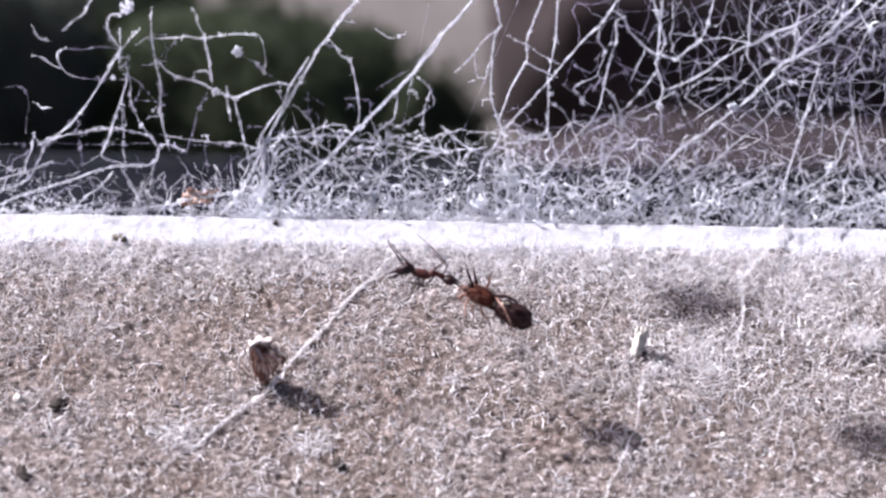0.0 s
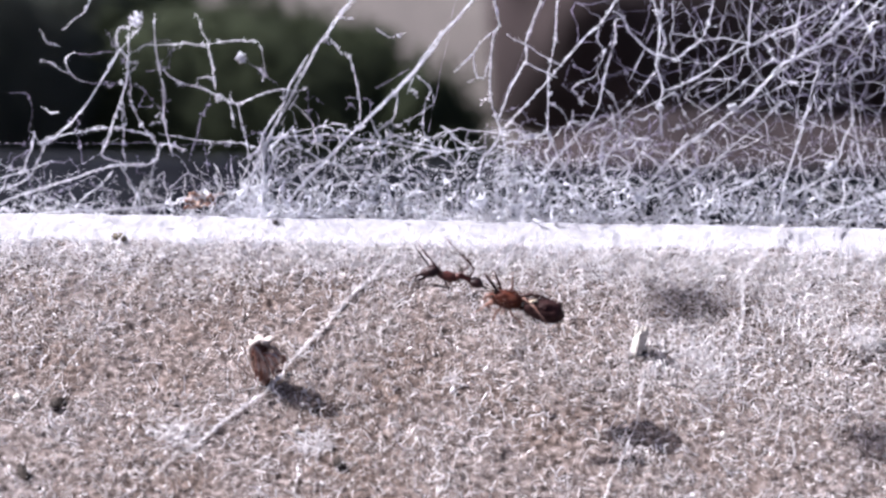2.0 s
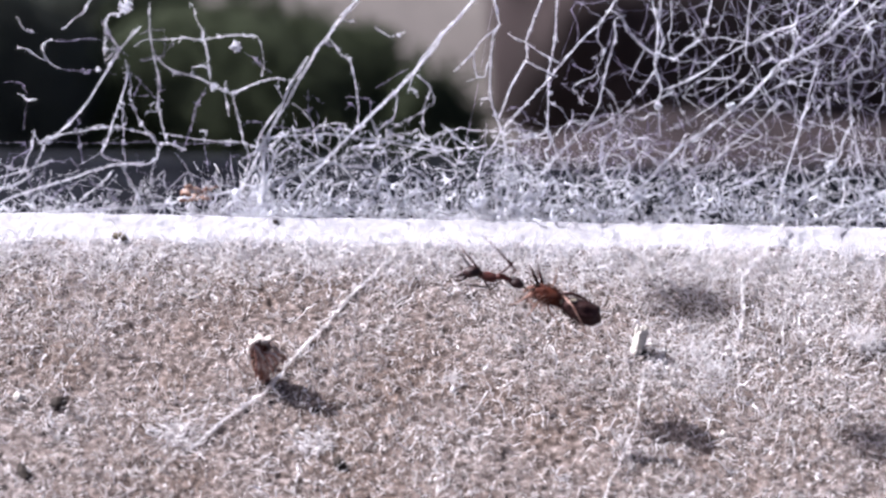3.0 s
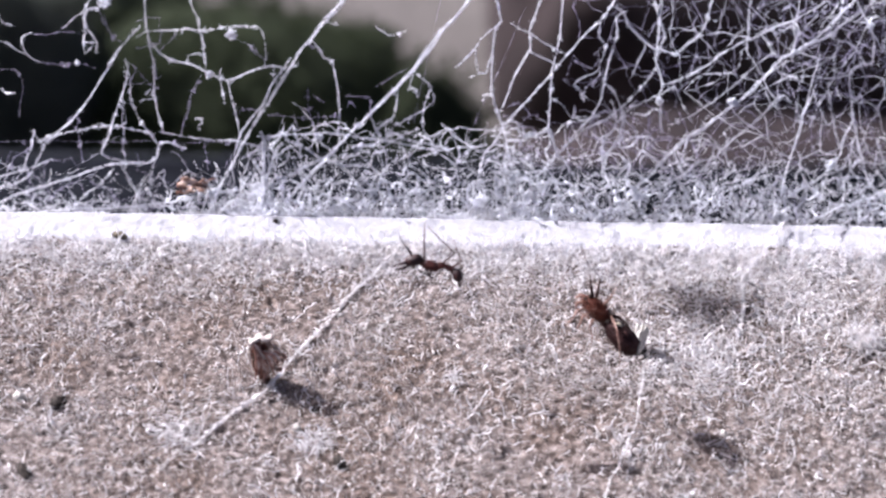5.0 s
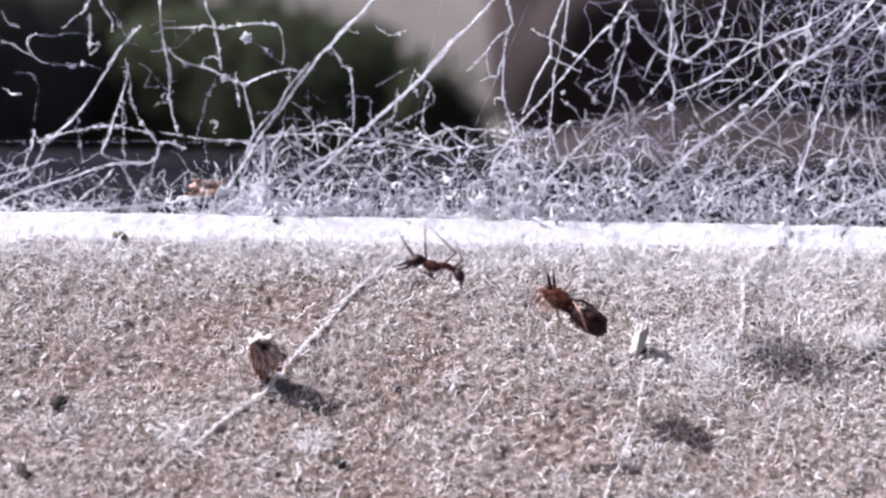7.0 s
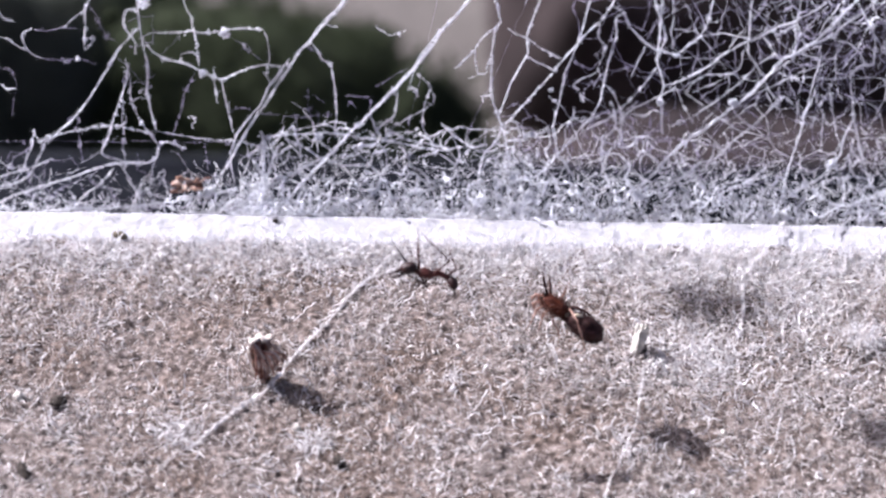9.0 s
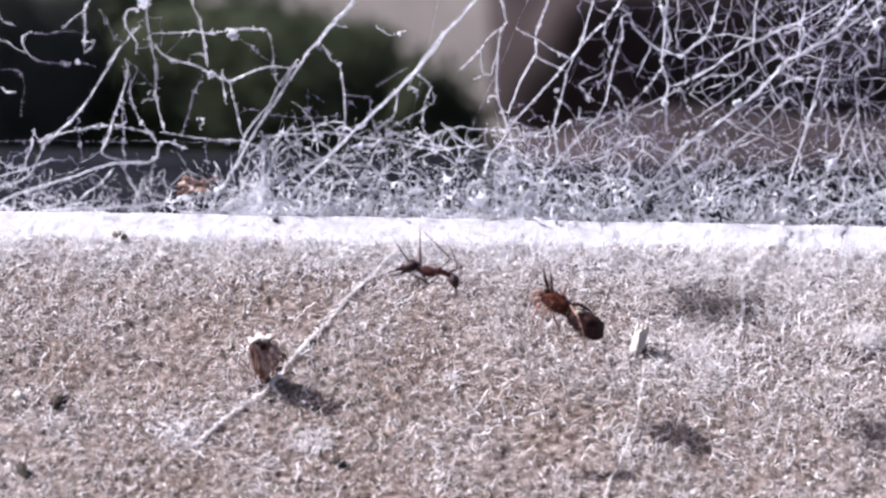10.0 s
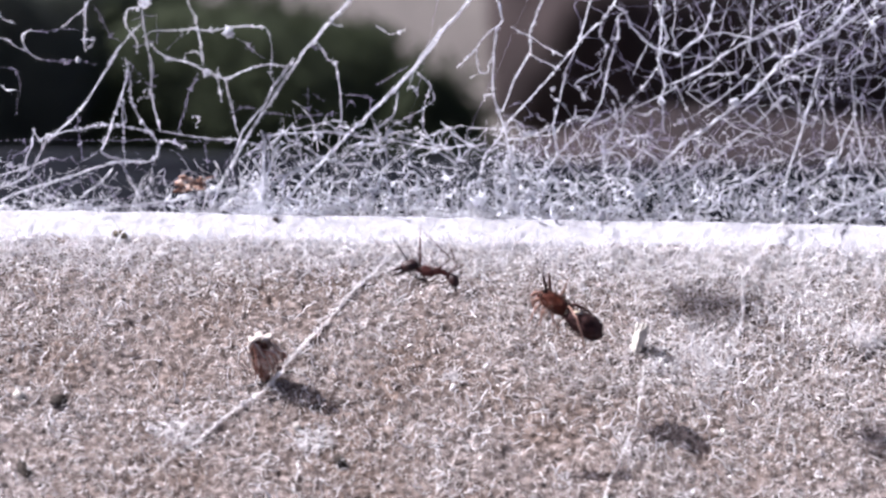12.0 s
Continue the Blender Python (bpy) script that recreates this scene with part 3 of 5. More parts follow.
silk(web_left, 0.032, 1.0, (241, 180), (246, 172), (266, 173), (262, 150), (252, 162))
silk(web_left, 0.025, 1.0, (265, 112), (272, 122), (268, 136), (278, 132))
silk(web_left, 0.029, 1.0, (342, 206), (350, 204), (354, 212), (346, 216), (346, 226))
silk(web_left, 0.022, 1.0, (410, 200), (432, 192), (452, 194))
silk(web_left, 0.017, 0.7, (418, 68), (436, 76), (470, 108), mat=SILK_FINE)
silk(web_left, 0.017, 0.7, (470, 200), (540, 206), (600, 200), mat=SILK_FINE)
cells(web_left, 12, 215, 285, 20, 190, -0.4, 1, (0.007, 0.020), 145, SILK_FINE, 0.05, 1.0, 0.7)
silk(web_left, 0.035, 1.2, (324, -20), (335, 12), (348, 26), (347, 46), (352, 66), (356, 90), (360, 118))
web_line = build_web("slack white silk line between the strands, swaying")
silk(web_line, 0.038, 1.3, (252, 64), (270, 53), (300, 52), (322, 53), (345, 50), (380, 53), (404, 52), (440, 50), (472, 50), (478, 66), (481, 84), (480, 118))
silk(web_line, 0.018, 0.7, (292, 90), (322, 60), mat=SILK_FINE)
web_curl = build_web("loose curled ends of white silk, drifting")
silk(web_curl, 0.067, 0.4, (55, 53), (45, 56), (38, 68), (42, 83), (55, 97), (72, 105), sway=0.02)
silk(web_curl, 0.018, 0.6, (55, 54), (80, 57), (110, 52), (145, 55), mat=SILK_FINE)
silk(web_curl, 0.017, 0.6, (72, 105), (95, 109), (140, 107), (165, 114), mat=SILK_FINE)
silk(web_curl, 0.030, 1.0, (-6, 66), (10, 71), (30, 83), (50, 92))
silk(web_curl, 0.032, 1.4, (150, 18), (151, 50), (147, 70), (149, 92), (160, 80), (170, 68), (148, 72))
silk(web_curl, 0.029, 1.0, (-6, 14), (4, 34), (26, 42))
silk(web_curl, 0.039, 1.0, (-6, 148), (12, 160), (26, 158))
web_loop = build_web("loose looped end of white silk with a bright wad")
silk(web_loop, 0.050, 1.6, (262, -8), (244, 14), (228, 13), (219, 26), (221, 46), (234, 62), (242, 72), (240, 92))
GUY = WEB @ Matrix.Translation(web(400, 310, 0))
web_guy = thing("spider_web", GUY, "thick fluffy white silk strand swinging on its foot", "spider web", "webs over the ledge")
for made in (silk(web_guy, 0.095, 2.4, (640, -30), (610, 10), (585, 36), (562, 62), (540, 90), (520, 120), (500, 150), (480, 180), (460, 206), (445, 230), (430, 256), (412, 290), (390, 325), (372, 348)),
             silk(web_guy, 0.050, 2.0, (520, 104), (500, 132), (486, 150), (472, 184), (452, 204), (428, 236), (416, 270)),
             silk(web_guy, 0.040, 1.0, (622, 2), (606, 20), (583, 40), (602, 47)),
             silk(web_guy, 0.044, 1.2, (558, 72), (572, 90), (578, 104), (594, 112), (597, 140), (602, 166), (604, 200), (602, 240)),
             silk(web_guy, 0.026, 0.9, (546, 78), (572, 90))):
    made.location = -Vector(web(400, 310, 0))
silk(web_base, 0.060, 1.5, (220, 104), (224, 120), (221, 145), (212, 170), (205, 196), (195, 226), (185, 256), (180, 270), (190, 278), (215, 283), (222, 292))
silk(web_base, 0.040, 1.2, (224, 122), (229, 142), (229, 172), (245, 206), (257, 226), (268, 238), (276, 250))
silk(web_base, 0.034, 1.2, (214, 165), (217, 200), (218, 226), (216, 264), (222, 284))
silk(web_base, 0.030, 1.0, (200, 225), (222, 218), (216, 190))
silk(web_base, 0.046, 1.2, (166, -12), (156, 4), (149, 19), (131, 30), (112, 46))
silk(web_base, 0.024, 0.8, (118, 222), (124, 205), (142, 210), (132, 228))

web_middle = build_web("thin branching white silk strands before a dark stone")
for r, fl, pts in ((0.050, 1.3, ((878, -20), (884, 15), (888, 36), (879, 50), (873, 86), (872, 140), (873, 166), (880, 190), (890, 220), (898, 246), (900, 270), (906, 296))),
                   (0.034, 1.0, ((888, 40), (865, 58), (850, 75), (840, 90), (814, 116))),
                   (0.032, 1.0, ((843, 90), (847, 115), (850, 130), (865, 130), (867, 110), (873, 100))),
                   (0.030, 1.0, ((850, 130), (832, 138))),
                   (0.036, 1.0, ((874, 168), (860, 169), (855, 180)))):
    silk(web_middle, r, fl, *pts)
silk(web_middle, 0.066, 1.0, (1104, -22), (1085, 12), (1065, 38), (1048, 50), (1030, 68), (1000, 105), (980, 128), (935, 180), (896, 222))
web_fork = build_web("forked white silk strand before a dark stone")
silk(web_fork, 0.052, 1.0, (966, -20), (952, 20), (942, 45), (938, 65), (938, 95), (925, 115), (905, 150), (900, 170), (888, 198))
silk(web_fork, 0.040, 0.9, (906, 49), (938, 65), (946, 73), (970, 85), (1000, 103))
silk(web_fork, 0.042, 1.0, (938, 98), (965, 112), (988, 124))
web_lean = thing("spider_web", WEB @ Matrix.Translation(web(985, 272, 0)), "single white silk strand leaning over the web", "spider web", "webs over the ledge")
silk(web_lean, 0.056, 1.0, (1050, -20), (1042, 15), (1030, 50), (1010, 110), (1000, 140), (990, 170), (978, 222), (982, 250), (986, 276)).location = -Vector(web(985, 272, 0))
for r, fl, pts in ((0.052, 2.0, ((986, 272), (970, 296), (946, 314))),
                   (0.050, 2.0, ((986, 272), (1006, 296), (1020, 316))),
                   (0.048, 1.4, ((986, 276), (1000, 258), (1024, 232), (1050, 205), (1066, 178), (1071, 148), (1076, 120), (1086, 90), (1096, 60), (1094, 30), (1110, 20))),
                   (0.046, 0.8, ((1060, 124), (1040, 133), (1016, 149), (1027, 156), (1035, 177))),
                   (0.034, 1.0, ((1065, 40), (1062, 60), (1075, 85), (1060, 120), (1066, 134))),
                   (0.046, 1.8, ((894, 216), (880, 248), (858, 272), (850, 310)))):
    silk(web_middle, r, fl, *pts)
for r, fl, pts in ((0.040, 1.6, ((902, 270), (890, 292), (866, 284))),
                   (0.030, 1.0, ((974, 170), (1000, 190), (1012, 208), (1040, 206))),
                   (0.034, 1.2, ((1018, 190), (1016, 206), (1030, 214), (1062, 204))),
                   (0.040, 1.0, ((1165, 118), (1140, 150), (1110, 182), (1085, 205), (1040, 228), (1000, 258))),
                   (0.036, 1.0, ((1145, 80), (1130, 110), (1120, 136))),
                   (0.042, 1.2, ((1070, 146), (1090, 164), (1106, 200), (1098, 240), (1080, 270), (1070, 302))),
                   (0.040, 1.2, ((1085, 180), (1094, 205), (1090, 226), (1072, 246), (1066, 270), (1070, 300)))):
    silk(web_middle, r, fl, *pts)
for r, fl, pts in ((0.034, 1.0, ((1100, 208), (1125, 225), (1131, 240), (1128, 258), (1140, 278))),
                   (0.036, 1.6, ((1122, 200), (1148, 206), (1160, 190), (1168, 196))),
                   (0.026, 0.8, ((1020, 110), (1048, 124), (1064, 104), (1060, 96)))):
    silk(web_middle, r, fl, *pts)
silk(web_middle, 0.026, 0.8, (900, 190), (916, 182), (934, 192), (940, 208))
cells(web_middle, 26, 1000, 1200, -30, 290, 0, 4, (0.008, 0.024), 148, SILK_FINE, 0.05, 1.0, 0.8)
cells(web_middle, 46, 850, 1200, 190, 310, 0, 4, (0.007, 0.022), 149, SILK_FINE, 0.06)

web_right = build_web("thick crowded white spider web with fluffy strands")
for r, fl, pts in ((0.070, 1.6, ((1176, -25), (1172, 50), (1167, 108), (1178, 150), (1172, 182), (1176, 236))),
                   (0.055, 1.6, ((1158, -20), (1172, 30), (1184, 60), (1168, 96))),
                   (0.056, 1.2, ((1085, 8), (1110, 25), (1116, 46), (1135, 65), (1160, 85), (1186, 95), (1202, 98))),
                   (0.054, 1.1, ((1268, -15), (1258, 20), (1253, 46), (1240, 65), (1220, 78), (1200, 99))),
                   (0.048, 1.0, ((1238, 66), (1260, 60), (1285, 58), (1310, 65), (1334, 68)))):
    silk(web_right, r, fl, *pts)
for r, fl, pts in ((0.055, 1.1, ((1180, 150), (1205, 143), (1258, 115), (1280, 98), (1325, 75), (1345, 68), (1380, 46), (1412, 35), (1450, 14), (1485, -15))),
                   (0.044, 1.0, ((1338, -20), (1330, 30), (1325, 70), (1322, 90), (1335, 110), (1348, 132))),
                   (0.110, 2.0, ((1545, -30), (1505, 15), (1475, 45), (1440, 75), (1410, 92), (1385, 105), (1355, 140), (1330, 165), (1270, 212), (1215, 250), (1165, 300), (1122, 345))),
                   (0.070, 1.6, ((1580, -28), (1530, 20), (1480, 58), (1450, 75), (1425, 80), (1404, 98)))):
    silk(web_right, r, fl, *pts)
for r, fl, pts in ((0.075, 1.2, ((1403, 184), (1390, 170), (1375, 178), (1350, 205), (1330, 225), (1300, 250), (1270, 280), (1240, 290), (1210, 315), (1150, 342), (1095, 374))),
                   (0.050, 1.0, ((1408, 38), (1413, 70), (1404, 98))),
                   (0.070, 0.9, ((1456, 98), (1452, 120), (1440, 150), (1425, 206), (1415, 240), (1404, 272), (1393, 310), (1388, 350), (1370, 404))),
                   (0.044, 1.0, ((1353, 62), (1372, 90), (1380, 104))),
                   (0.056, 1.0, ((1510, 128), (1512, 170), (1512, 210), (1518, 245), (1530, 290), (1542, 330)))):
    silk(web_right, r, fl, *pts)
for r, fl, pts in ((0.044, 1.0, ((1470, 148), (1475, 190), (1481, 240), (1490, 262))),
                   (0.062, 1.3, ((1510, 130), (1530, 115), (1549, 112), (1553, 80), (1548, 55), (1535, 35), (1520, 6))),
                   (0.046, 1.2, ((1482, 70), (1510, 75), (1525, 90), (1536, 112), (1516, 124))),
                   (0.036, 0.9, ((1200, 158), (1215, 190), (1230, 218)))):
    silk(web_right, r, fl, *pts)
for r, fl, pts in ((0.040, 1.0, ((1298, 190), (1320, 215), (1338, 228))),
                   (0.044, 1.0, ((1354, 142), (1364, 165), (1378, 178))),
                   (0.042, 1.0, ((1380, 128), (1400, 140), (1440, 138), (1475, 140), (1510, 132))),
                   (0.046, 1.0, ((1196, 155), (1150, 180), (1115, 196), (1098, 216))),
                   (0.036, 1.0, ((1456, 210), (1460, 196), (1458, 230), (1454, 262)))):
    silk(web_right, r, fl, *pts)
for r, fl, pts in ((0.034, 1.0, ((1190, 222), (1240, 200), (1270, 178), (1310, 148), (1345, 112), (1372, 96))),
                   (0.030, 1.0, ((1220, 148), (1250, 132), (1296, 130), (1312, 120), (1318, 90))),
                   (0.036, 1.1, ((1420, 20), (1412, 44), (1380, 60), (1360, 50), (1340, 66))),
                   (0.036, 1.1, ((1500, -10), (1490, 30), (1488, 60), (1470, 70))),
                   (0.034, 1.1, ((1436, 225), (1452, 190), (1468, 165), (1482, 140), (1480, 100), (1490, 72))),
                   (0.030, 0.9, ((1416, 110), (1426, 130), (1416, 160), (1412, 200), (1430, 220))),
                   (0.026, 0.8, ((1530, 222), (1548, 210), (1562, 202)))):
    silk(web_right, r, fl, *pts)
cells(web_right, 50, 1190, 1640, -60, 285, -1, 3, (0.008, 0.030), 143, None, 0.06, 1.0, 0.85, 3)
cells(web_right, 56, 1310, 1650, -60, 200, 0, 5, (0.008, 0.034), 150, SILK_FINE, 0.08, 1.0, 0.85, 3)
cells(web_right, 84, 1060, 1640, -60, 320, 3, 7, (0.007, 0.022), 151, SILK_FINE, 0.05, 1.0, 0.8, 2)
cells(web_right, 26, 1400, 1640, -60, 120, -1, 4, (0.010, 0.034), 152, SILK_FINE, 0.08)
tangle(web_right, 28, 1190, 1640, -60, 230, -1, 5, (5.0, 13.0), (0.008, 0.024), 154, 0.045, 22, 1.0, SILK_FINE, 5)
tangle(web_right, 18, 1400, 1640, -60, 130, -1, 5, (3.0, 8.0), (0.010, 0.030), 155, 0.07, 18, 1.0, None, 4)
tangle(web_right, 40, 1150, 1600, 180, 330, -0.5, 5, (2.0, 7.0), (0.008, 0.024), 153, 0.08, 16, 1.0, SILK_FINE, 3)


# ---- threads over the ledge ----
def over_thread(pts, r, label, fluff=0.6, ply=3):
    ob = new("long_thread", strand_mesh("long_thread", [tuple(c * MM for c in p) for p in pts], r * MM, fluff, ply, 0.08, THREAD))
    return tagged(ob, label, "thread", "threads over the ledge")


over_thread([(-17.0, -22.6, 0.1), (-21.2, -27.8, 0.3), (-24.1, -31.0, 0.0)], 0.012, "thin pale end of a silk thread on the ledge", 1.0, 2)
over_thread([(-3.4, -0.3, 0.3), (-8.0, -8.8, 0.32), (-12.3, -17.0, 0.32), (-15.2, -20.3, 0.3), (-17.4, -23.1, 0.05)], 0.042, "long pale silk thread stretched slantwise over the ledge", 1.8, 5)
over_thread([(-21.0, 0.6, 0.4), (-22.6, -6.0, 1.0), (-29.4, -22.5, 1.0), (-36.0, -34.0, 0.0)], 0.011, "faint silk thread stretched slantwise over the ledge", 0.4, 2)
over_thread([(26.4, 2.6, 0.9), (25.1, 0.4, 1.3), (24.4, -1.6, 1.3), (22.9, -3.4, 1.3), (22.4, -5.2, 1.2), (22.3, -6.8, 1.1), (22.1, -8.4, 0.8), (21.6, -10.6, 0.3)], 0.050, "branching white silk thread hanging down the ledge", 1.2, 3)
over_thread([(22.5, -5.0, 1.2), (24.0, -5.2, 1.1), (25.2, -4.9, 1.0), (25.9, -5.4, 0.7), (26.0, -6.0, 0.4)], 0.030, "thin side branch of a white silk thread on the ledge", 1.0, 2)
over_thread([(22.5, -4.8, 1.2), (22.4, -3.6, 1.1), (22.3, -2.6, 0.6)], 0.026, "thin side branch of a white silk thread on the ledge", 1.0, 2)
over_thread([(14.5, -14.0, 0.2), (13.6, -20.0, 0.5), (11.0, -27.0, 0.5), (9.0, -38.0, 0.3)], 0.014, "pale silk thread slanting over the ledge", 0.8)


def loose_curl(pts, r, label):
    """A single curled thread that lies on the ledge."""
    line = [(x * MM, y * MM, (float(ledge_height(np.array(x), np.array(y))) + 0.22) * MM) for x, y in pts]
    ob = new("silk_curl", strand_mesh("silk_curl", line, r * MM, 0.3, 1, 0.02, THREAD))
    return tagged(ob, label, "silk curl", "silk curls on the ledge")


loose_curl([(-19.9, -19.2), (-19.4, -20.5), (-18.5, -21.2)], 0.042, "small white curl of silk on the ledge")
loose_curl([(-3.7, -8.6), (-4.5, -10.2), (-4.3, -11.8), (-3.5, -12.5)], 0.036, "long curved white silk thread on the ledge")
loose_curl([(28.2, -6.6), (28.2, -8.4), (28.7, -9.3)], 0.039, "bent white silk thread on the ledge")
loose_curl([(3.5, -13.5), (3.1, -14.6), (2.2, -15.0)], 0.042, "hooked white silk thread on the ledge")
loose_curl([(1.0, -15.1), (0.8, -16.0), (0.7, -16.9)], 0.042, "short white silk thread lying on the ledge")
loose_curl([(24.2, -20.6), (24.3, -22.3), (23.6, -23.9)], 0.039, "slightly bent white silk thread on the ledge")
loose_curl([(10.5, -2.5), (10.6, -4.2), (10.5, -5.9)], 0.036, "straight white silk thread beside the mat")

# ---- things on the ledge ----
def ragged_sheet(at, cols, rows, seed, holes, thick=0.08):
    """A thin dry sheet, at(s, t) giving its surface, with a torn rim and holes."""
    q = random.Random(seed)
    bm = bmesh.new()
    grid = [[bm.verts.new((Vector(at(c / cols, r / rows)) + 0.16 * noise.noise_vector((c * 0.5, r * 0.5, seed))) * MM) for c in range(cols + 1)] for r in range(rows + 1)]
    for r in range(rows):
        for c in range(cols):
            rim = c in (0, cols - 1) or r in (0, rows - 1)
            if q.random() > (holes * 2.5 if rim else holes):
                bm.faces.new((grid[r][c], grid[r][c + 1], grid[r + 1][c + 1], grid[r + 1][c]))
    bmesh.ops.delete(bm, geom=[w for w in bm.verts if not w.link_faces], context='VERTS')
    bmesh.ops.solidify(bm, geom=bm.faces[:], thickness=thick * MM)
    return bm


def build_husk():
    """A dry broken husk that stands on end: a pale curled shell, dark inside, with ribs that fan out from its crown."""
    ob = thing("husk", pose(-12.6 * MM, -15.9 * MM, 0, 0, 2, 0), "dry broken brown husk standing on the ledge, with a pale crown", "husk")

    def shell(s, t):
        a = radians(75 + 135 * s)
        w = 1.15 * math.sin(math.pi * (0.06 + 0.74 * t)) ** 0.8
        return (0.25 + math.cos(a) * w - 0.25 * t, 0.15 + math.sin(a) * w * 0.6, 4.2 * t)

    def wing(s, t):
        return (0.15 + 1.5 * s * (0.35 + 0.65 * math.sin(math.pi * (0.15 + 0.7 * t))), 0.45 - 0.25 * s + 0.2 * math.sin(4 * t), 0.5 + 3.5 * t - 0.9 * s * t)

    part("shell", ragged_sheet(shell, 14, 14, 3, 0.06, 0.10), HUSK_PALE, ob, "thin curled shell, pale cream")
    part("lining", ragged_sheet(lambda s, t: tuple(Vector(shell(s, t)) * 0.93 + Vector((0.10, -0.16, 0.1))), 12, 12, 5, 0.08, 0.10), HUSK_BROWN, ob, "dark brown torn lining")
    part("wing", ragged_sheet(wing, 9, 10, 7, 0.16, 0.07), HUSK_MIX, ob, "pinkish brown torn flap")
    part("core", blob((-0.12, 0.05, 1.6), (0.40, 0.34, 1.5), (0, -6, 0), 20, 16, 0.8, 3), HUSK_BROWN, ob, "dark brown shrivelled core")
    part("crown", ragged_sheet(lambda s, t: (-0.95 + 1.55 * s, -0.45 + 0.95 * t, 3.85 + 0.75 * s - 0.25 * t + 0.25 * math.sin(5 * s)), 8, 5, 9, 0.05, 0.20), HUSK_PALE, ob, "pale ragged crown")
    q = random.Random(12)
    for k in range(20):
        t = k / 19.0
        a = (-0.55 + 0.55 * t + q.uniform(-0.1, 0.1), -0.42 + q.uniform(-0.12, 0.1), 3.9 - 0.7 * t + q.uniform(-0.3, 0.2))
        b = (-0.35 + 1.75 * t + q.uniform(-0.15, 0.15), -0.50 + q.uniform(-0.15, 0.35), 0.7 + 1.7 * t * t + q.uniform(-0.4, 0.6))
        mid = [(u + w) / 2 + c for u, w, c in zip(a, b, (0.18 + q.uniform(-0.1, 0.15), -0.20, 0.25 + 0.3 * t))]
        part("rib", limb((a, mid, b), (0.05, q.uniform(0.055, 0.12), 0.03), 6), (HUSK_BROWN, HUSK_MIX, HUSK_BROWN, HUSK_PALE)[k % 4], ob)
    for a, b in (((-0.9, 0, 0.6), (-2.9, -0.3, 3.3)), ((-0.9, 0, 1.1), (-1.9, -0.2, 2.6)), ((-1.0, 0, 2.4), (-1.75, -0.1, 4.3)), ((-0.9, 0, 3.3), (-1.6, -0.1, 4.6)), ((0.6, 0, 4.3), (1.7, 0.2, 4.5)), ((1.2, 0.2, 3.3), (2.9, 0.8, 4.3)), ((0.0, -0.3, 0.5), (-0.5, -0.9, 0.0))):
        mid = [(p + q) / 2 + c for p, q, c in zip(a, b, (0, 0, 0.15))]
        part("bristle", limb((a, mid, b), (0.055, 0.045, 0.015), 5), HUSK_PALE, ob, "thin pale bristle")


build_husk()


def build_peg():
    ob = thing("flake", pose(14.0 * MM, -11.9 * MM, -0.1 * MM, 0, 4, 20), "upright white flake standing on the ledge", "flake")
    bm = bmesh.new()
    bmesh.ops.create_cube(bm, size=1.0)
    bmesh.ops.subdivide_edges(bm, edges=bm.edges, cuts=7, use_grid_fill=True)
    for w in bm.verts:
        z = w.co.z + 0.5
        top = 2.15 + 0.9 * noise.noise((w.co.x * 5, w.co.y * 3, 3)) * z
        w.co = Vector((w.co.x * (0.42 + 0.30 * z) + 0.30 * z, w.co.y * (0.95 - 0.25 * z), z * top)) * MM
        w.co += 0.13 * MM * noise.noise_vector(w.co / MM * 2.6)
    part("body", bm, CHALK, ob)
    part("foot", blob((0.35, -0.05, 0.12), (0.5, 0.45, 0.28), (0, 0, 0), 10, 8, 0.4, 2), DARK_CRUMB_OR_PIT, ob, "dark crumb at its foot")


build_peg()


def crumb(name, x, y, size, mat, label, category, seed, sink=0.0):
    h = float(ledge_height(np.array(x), np.array(y)))
    ob = part(name, blob((0, 0, size[2] * 0.6 - sink), size, (0, 0, seed * 40), 12, 9, 0.6, seed), mat, None)
    ob.matrix_world = pose(x * MM, y * MM, h * MM)
    return tagged(ob, label, category, "crumbs on the ledge")


crumb("dark_crumb_or_pit", -26.7, -18.7, (0.62, 0.50, 0.36), DARK_CRUMB_OR_PIT, "small black crumb on the ledge", "crumb", 1)
crumb("white_crumb", -29.5, -17.9, (0.42, 0.36, 0.28), CHALK, "small white crumb on the ledge", "crumb", 2)
# a pit's shade, put in as a near-black lump
crumb("dark_crumb_or_pit", -27.9, -25.5, (0.80, 0.36, 0.34), DARK_CRUMB_OR_PIT, "dark lump that stands for the shade of a pit in the ledge", "crumb", 3)
crumb("brown_crumb", -24.8, 0.0, (0.62, 0.30, 0.30), OLIVE_CRUMB, "olive-brown crumb caught in the silk mat", "crumb", 4)
# another pit's shade, also a near-black lump
crumb("dark_crumb_or_pit", -6.8, -24.0, (0.34, 0.62, 0.32), DARK_CRUMB_OR_PIT, "dark lump that stands for the shade in a hollow of the ledge", "crumb", 5)
crumb("white_crumb", -9.9, -20.7, (0.3, 0.25, 0.22), CHALK, "tiny white crumb on the ledge", "crumb", 6)
crumb("white_crumb", 19.6, -20.4, (0.28, 0.24, 0.2), CHALK, "tiny white crumb on the ledge", "crumb", 7)
crumb("dark_crumb_or_pit", -13.0, 2.2, (0.22, 0.18, 0.2), DARK_CRUMB_OR_PIT, "tiny dark crumb on the silk mat", "crumb", 8)


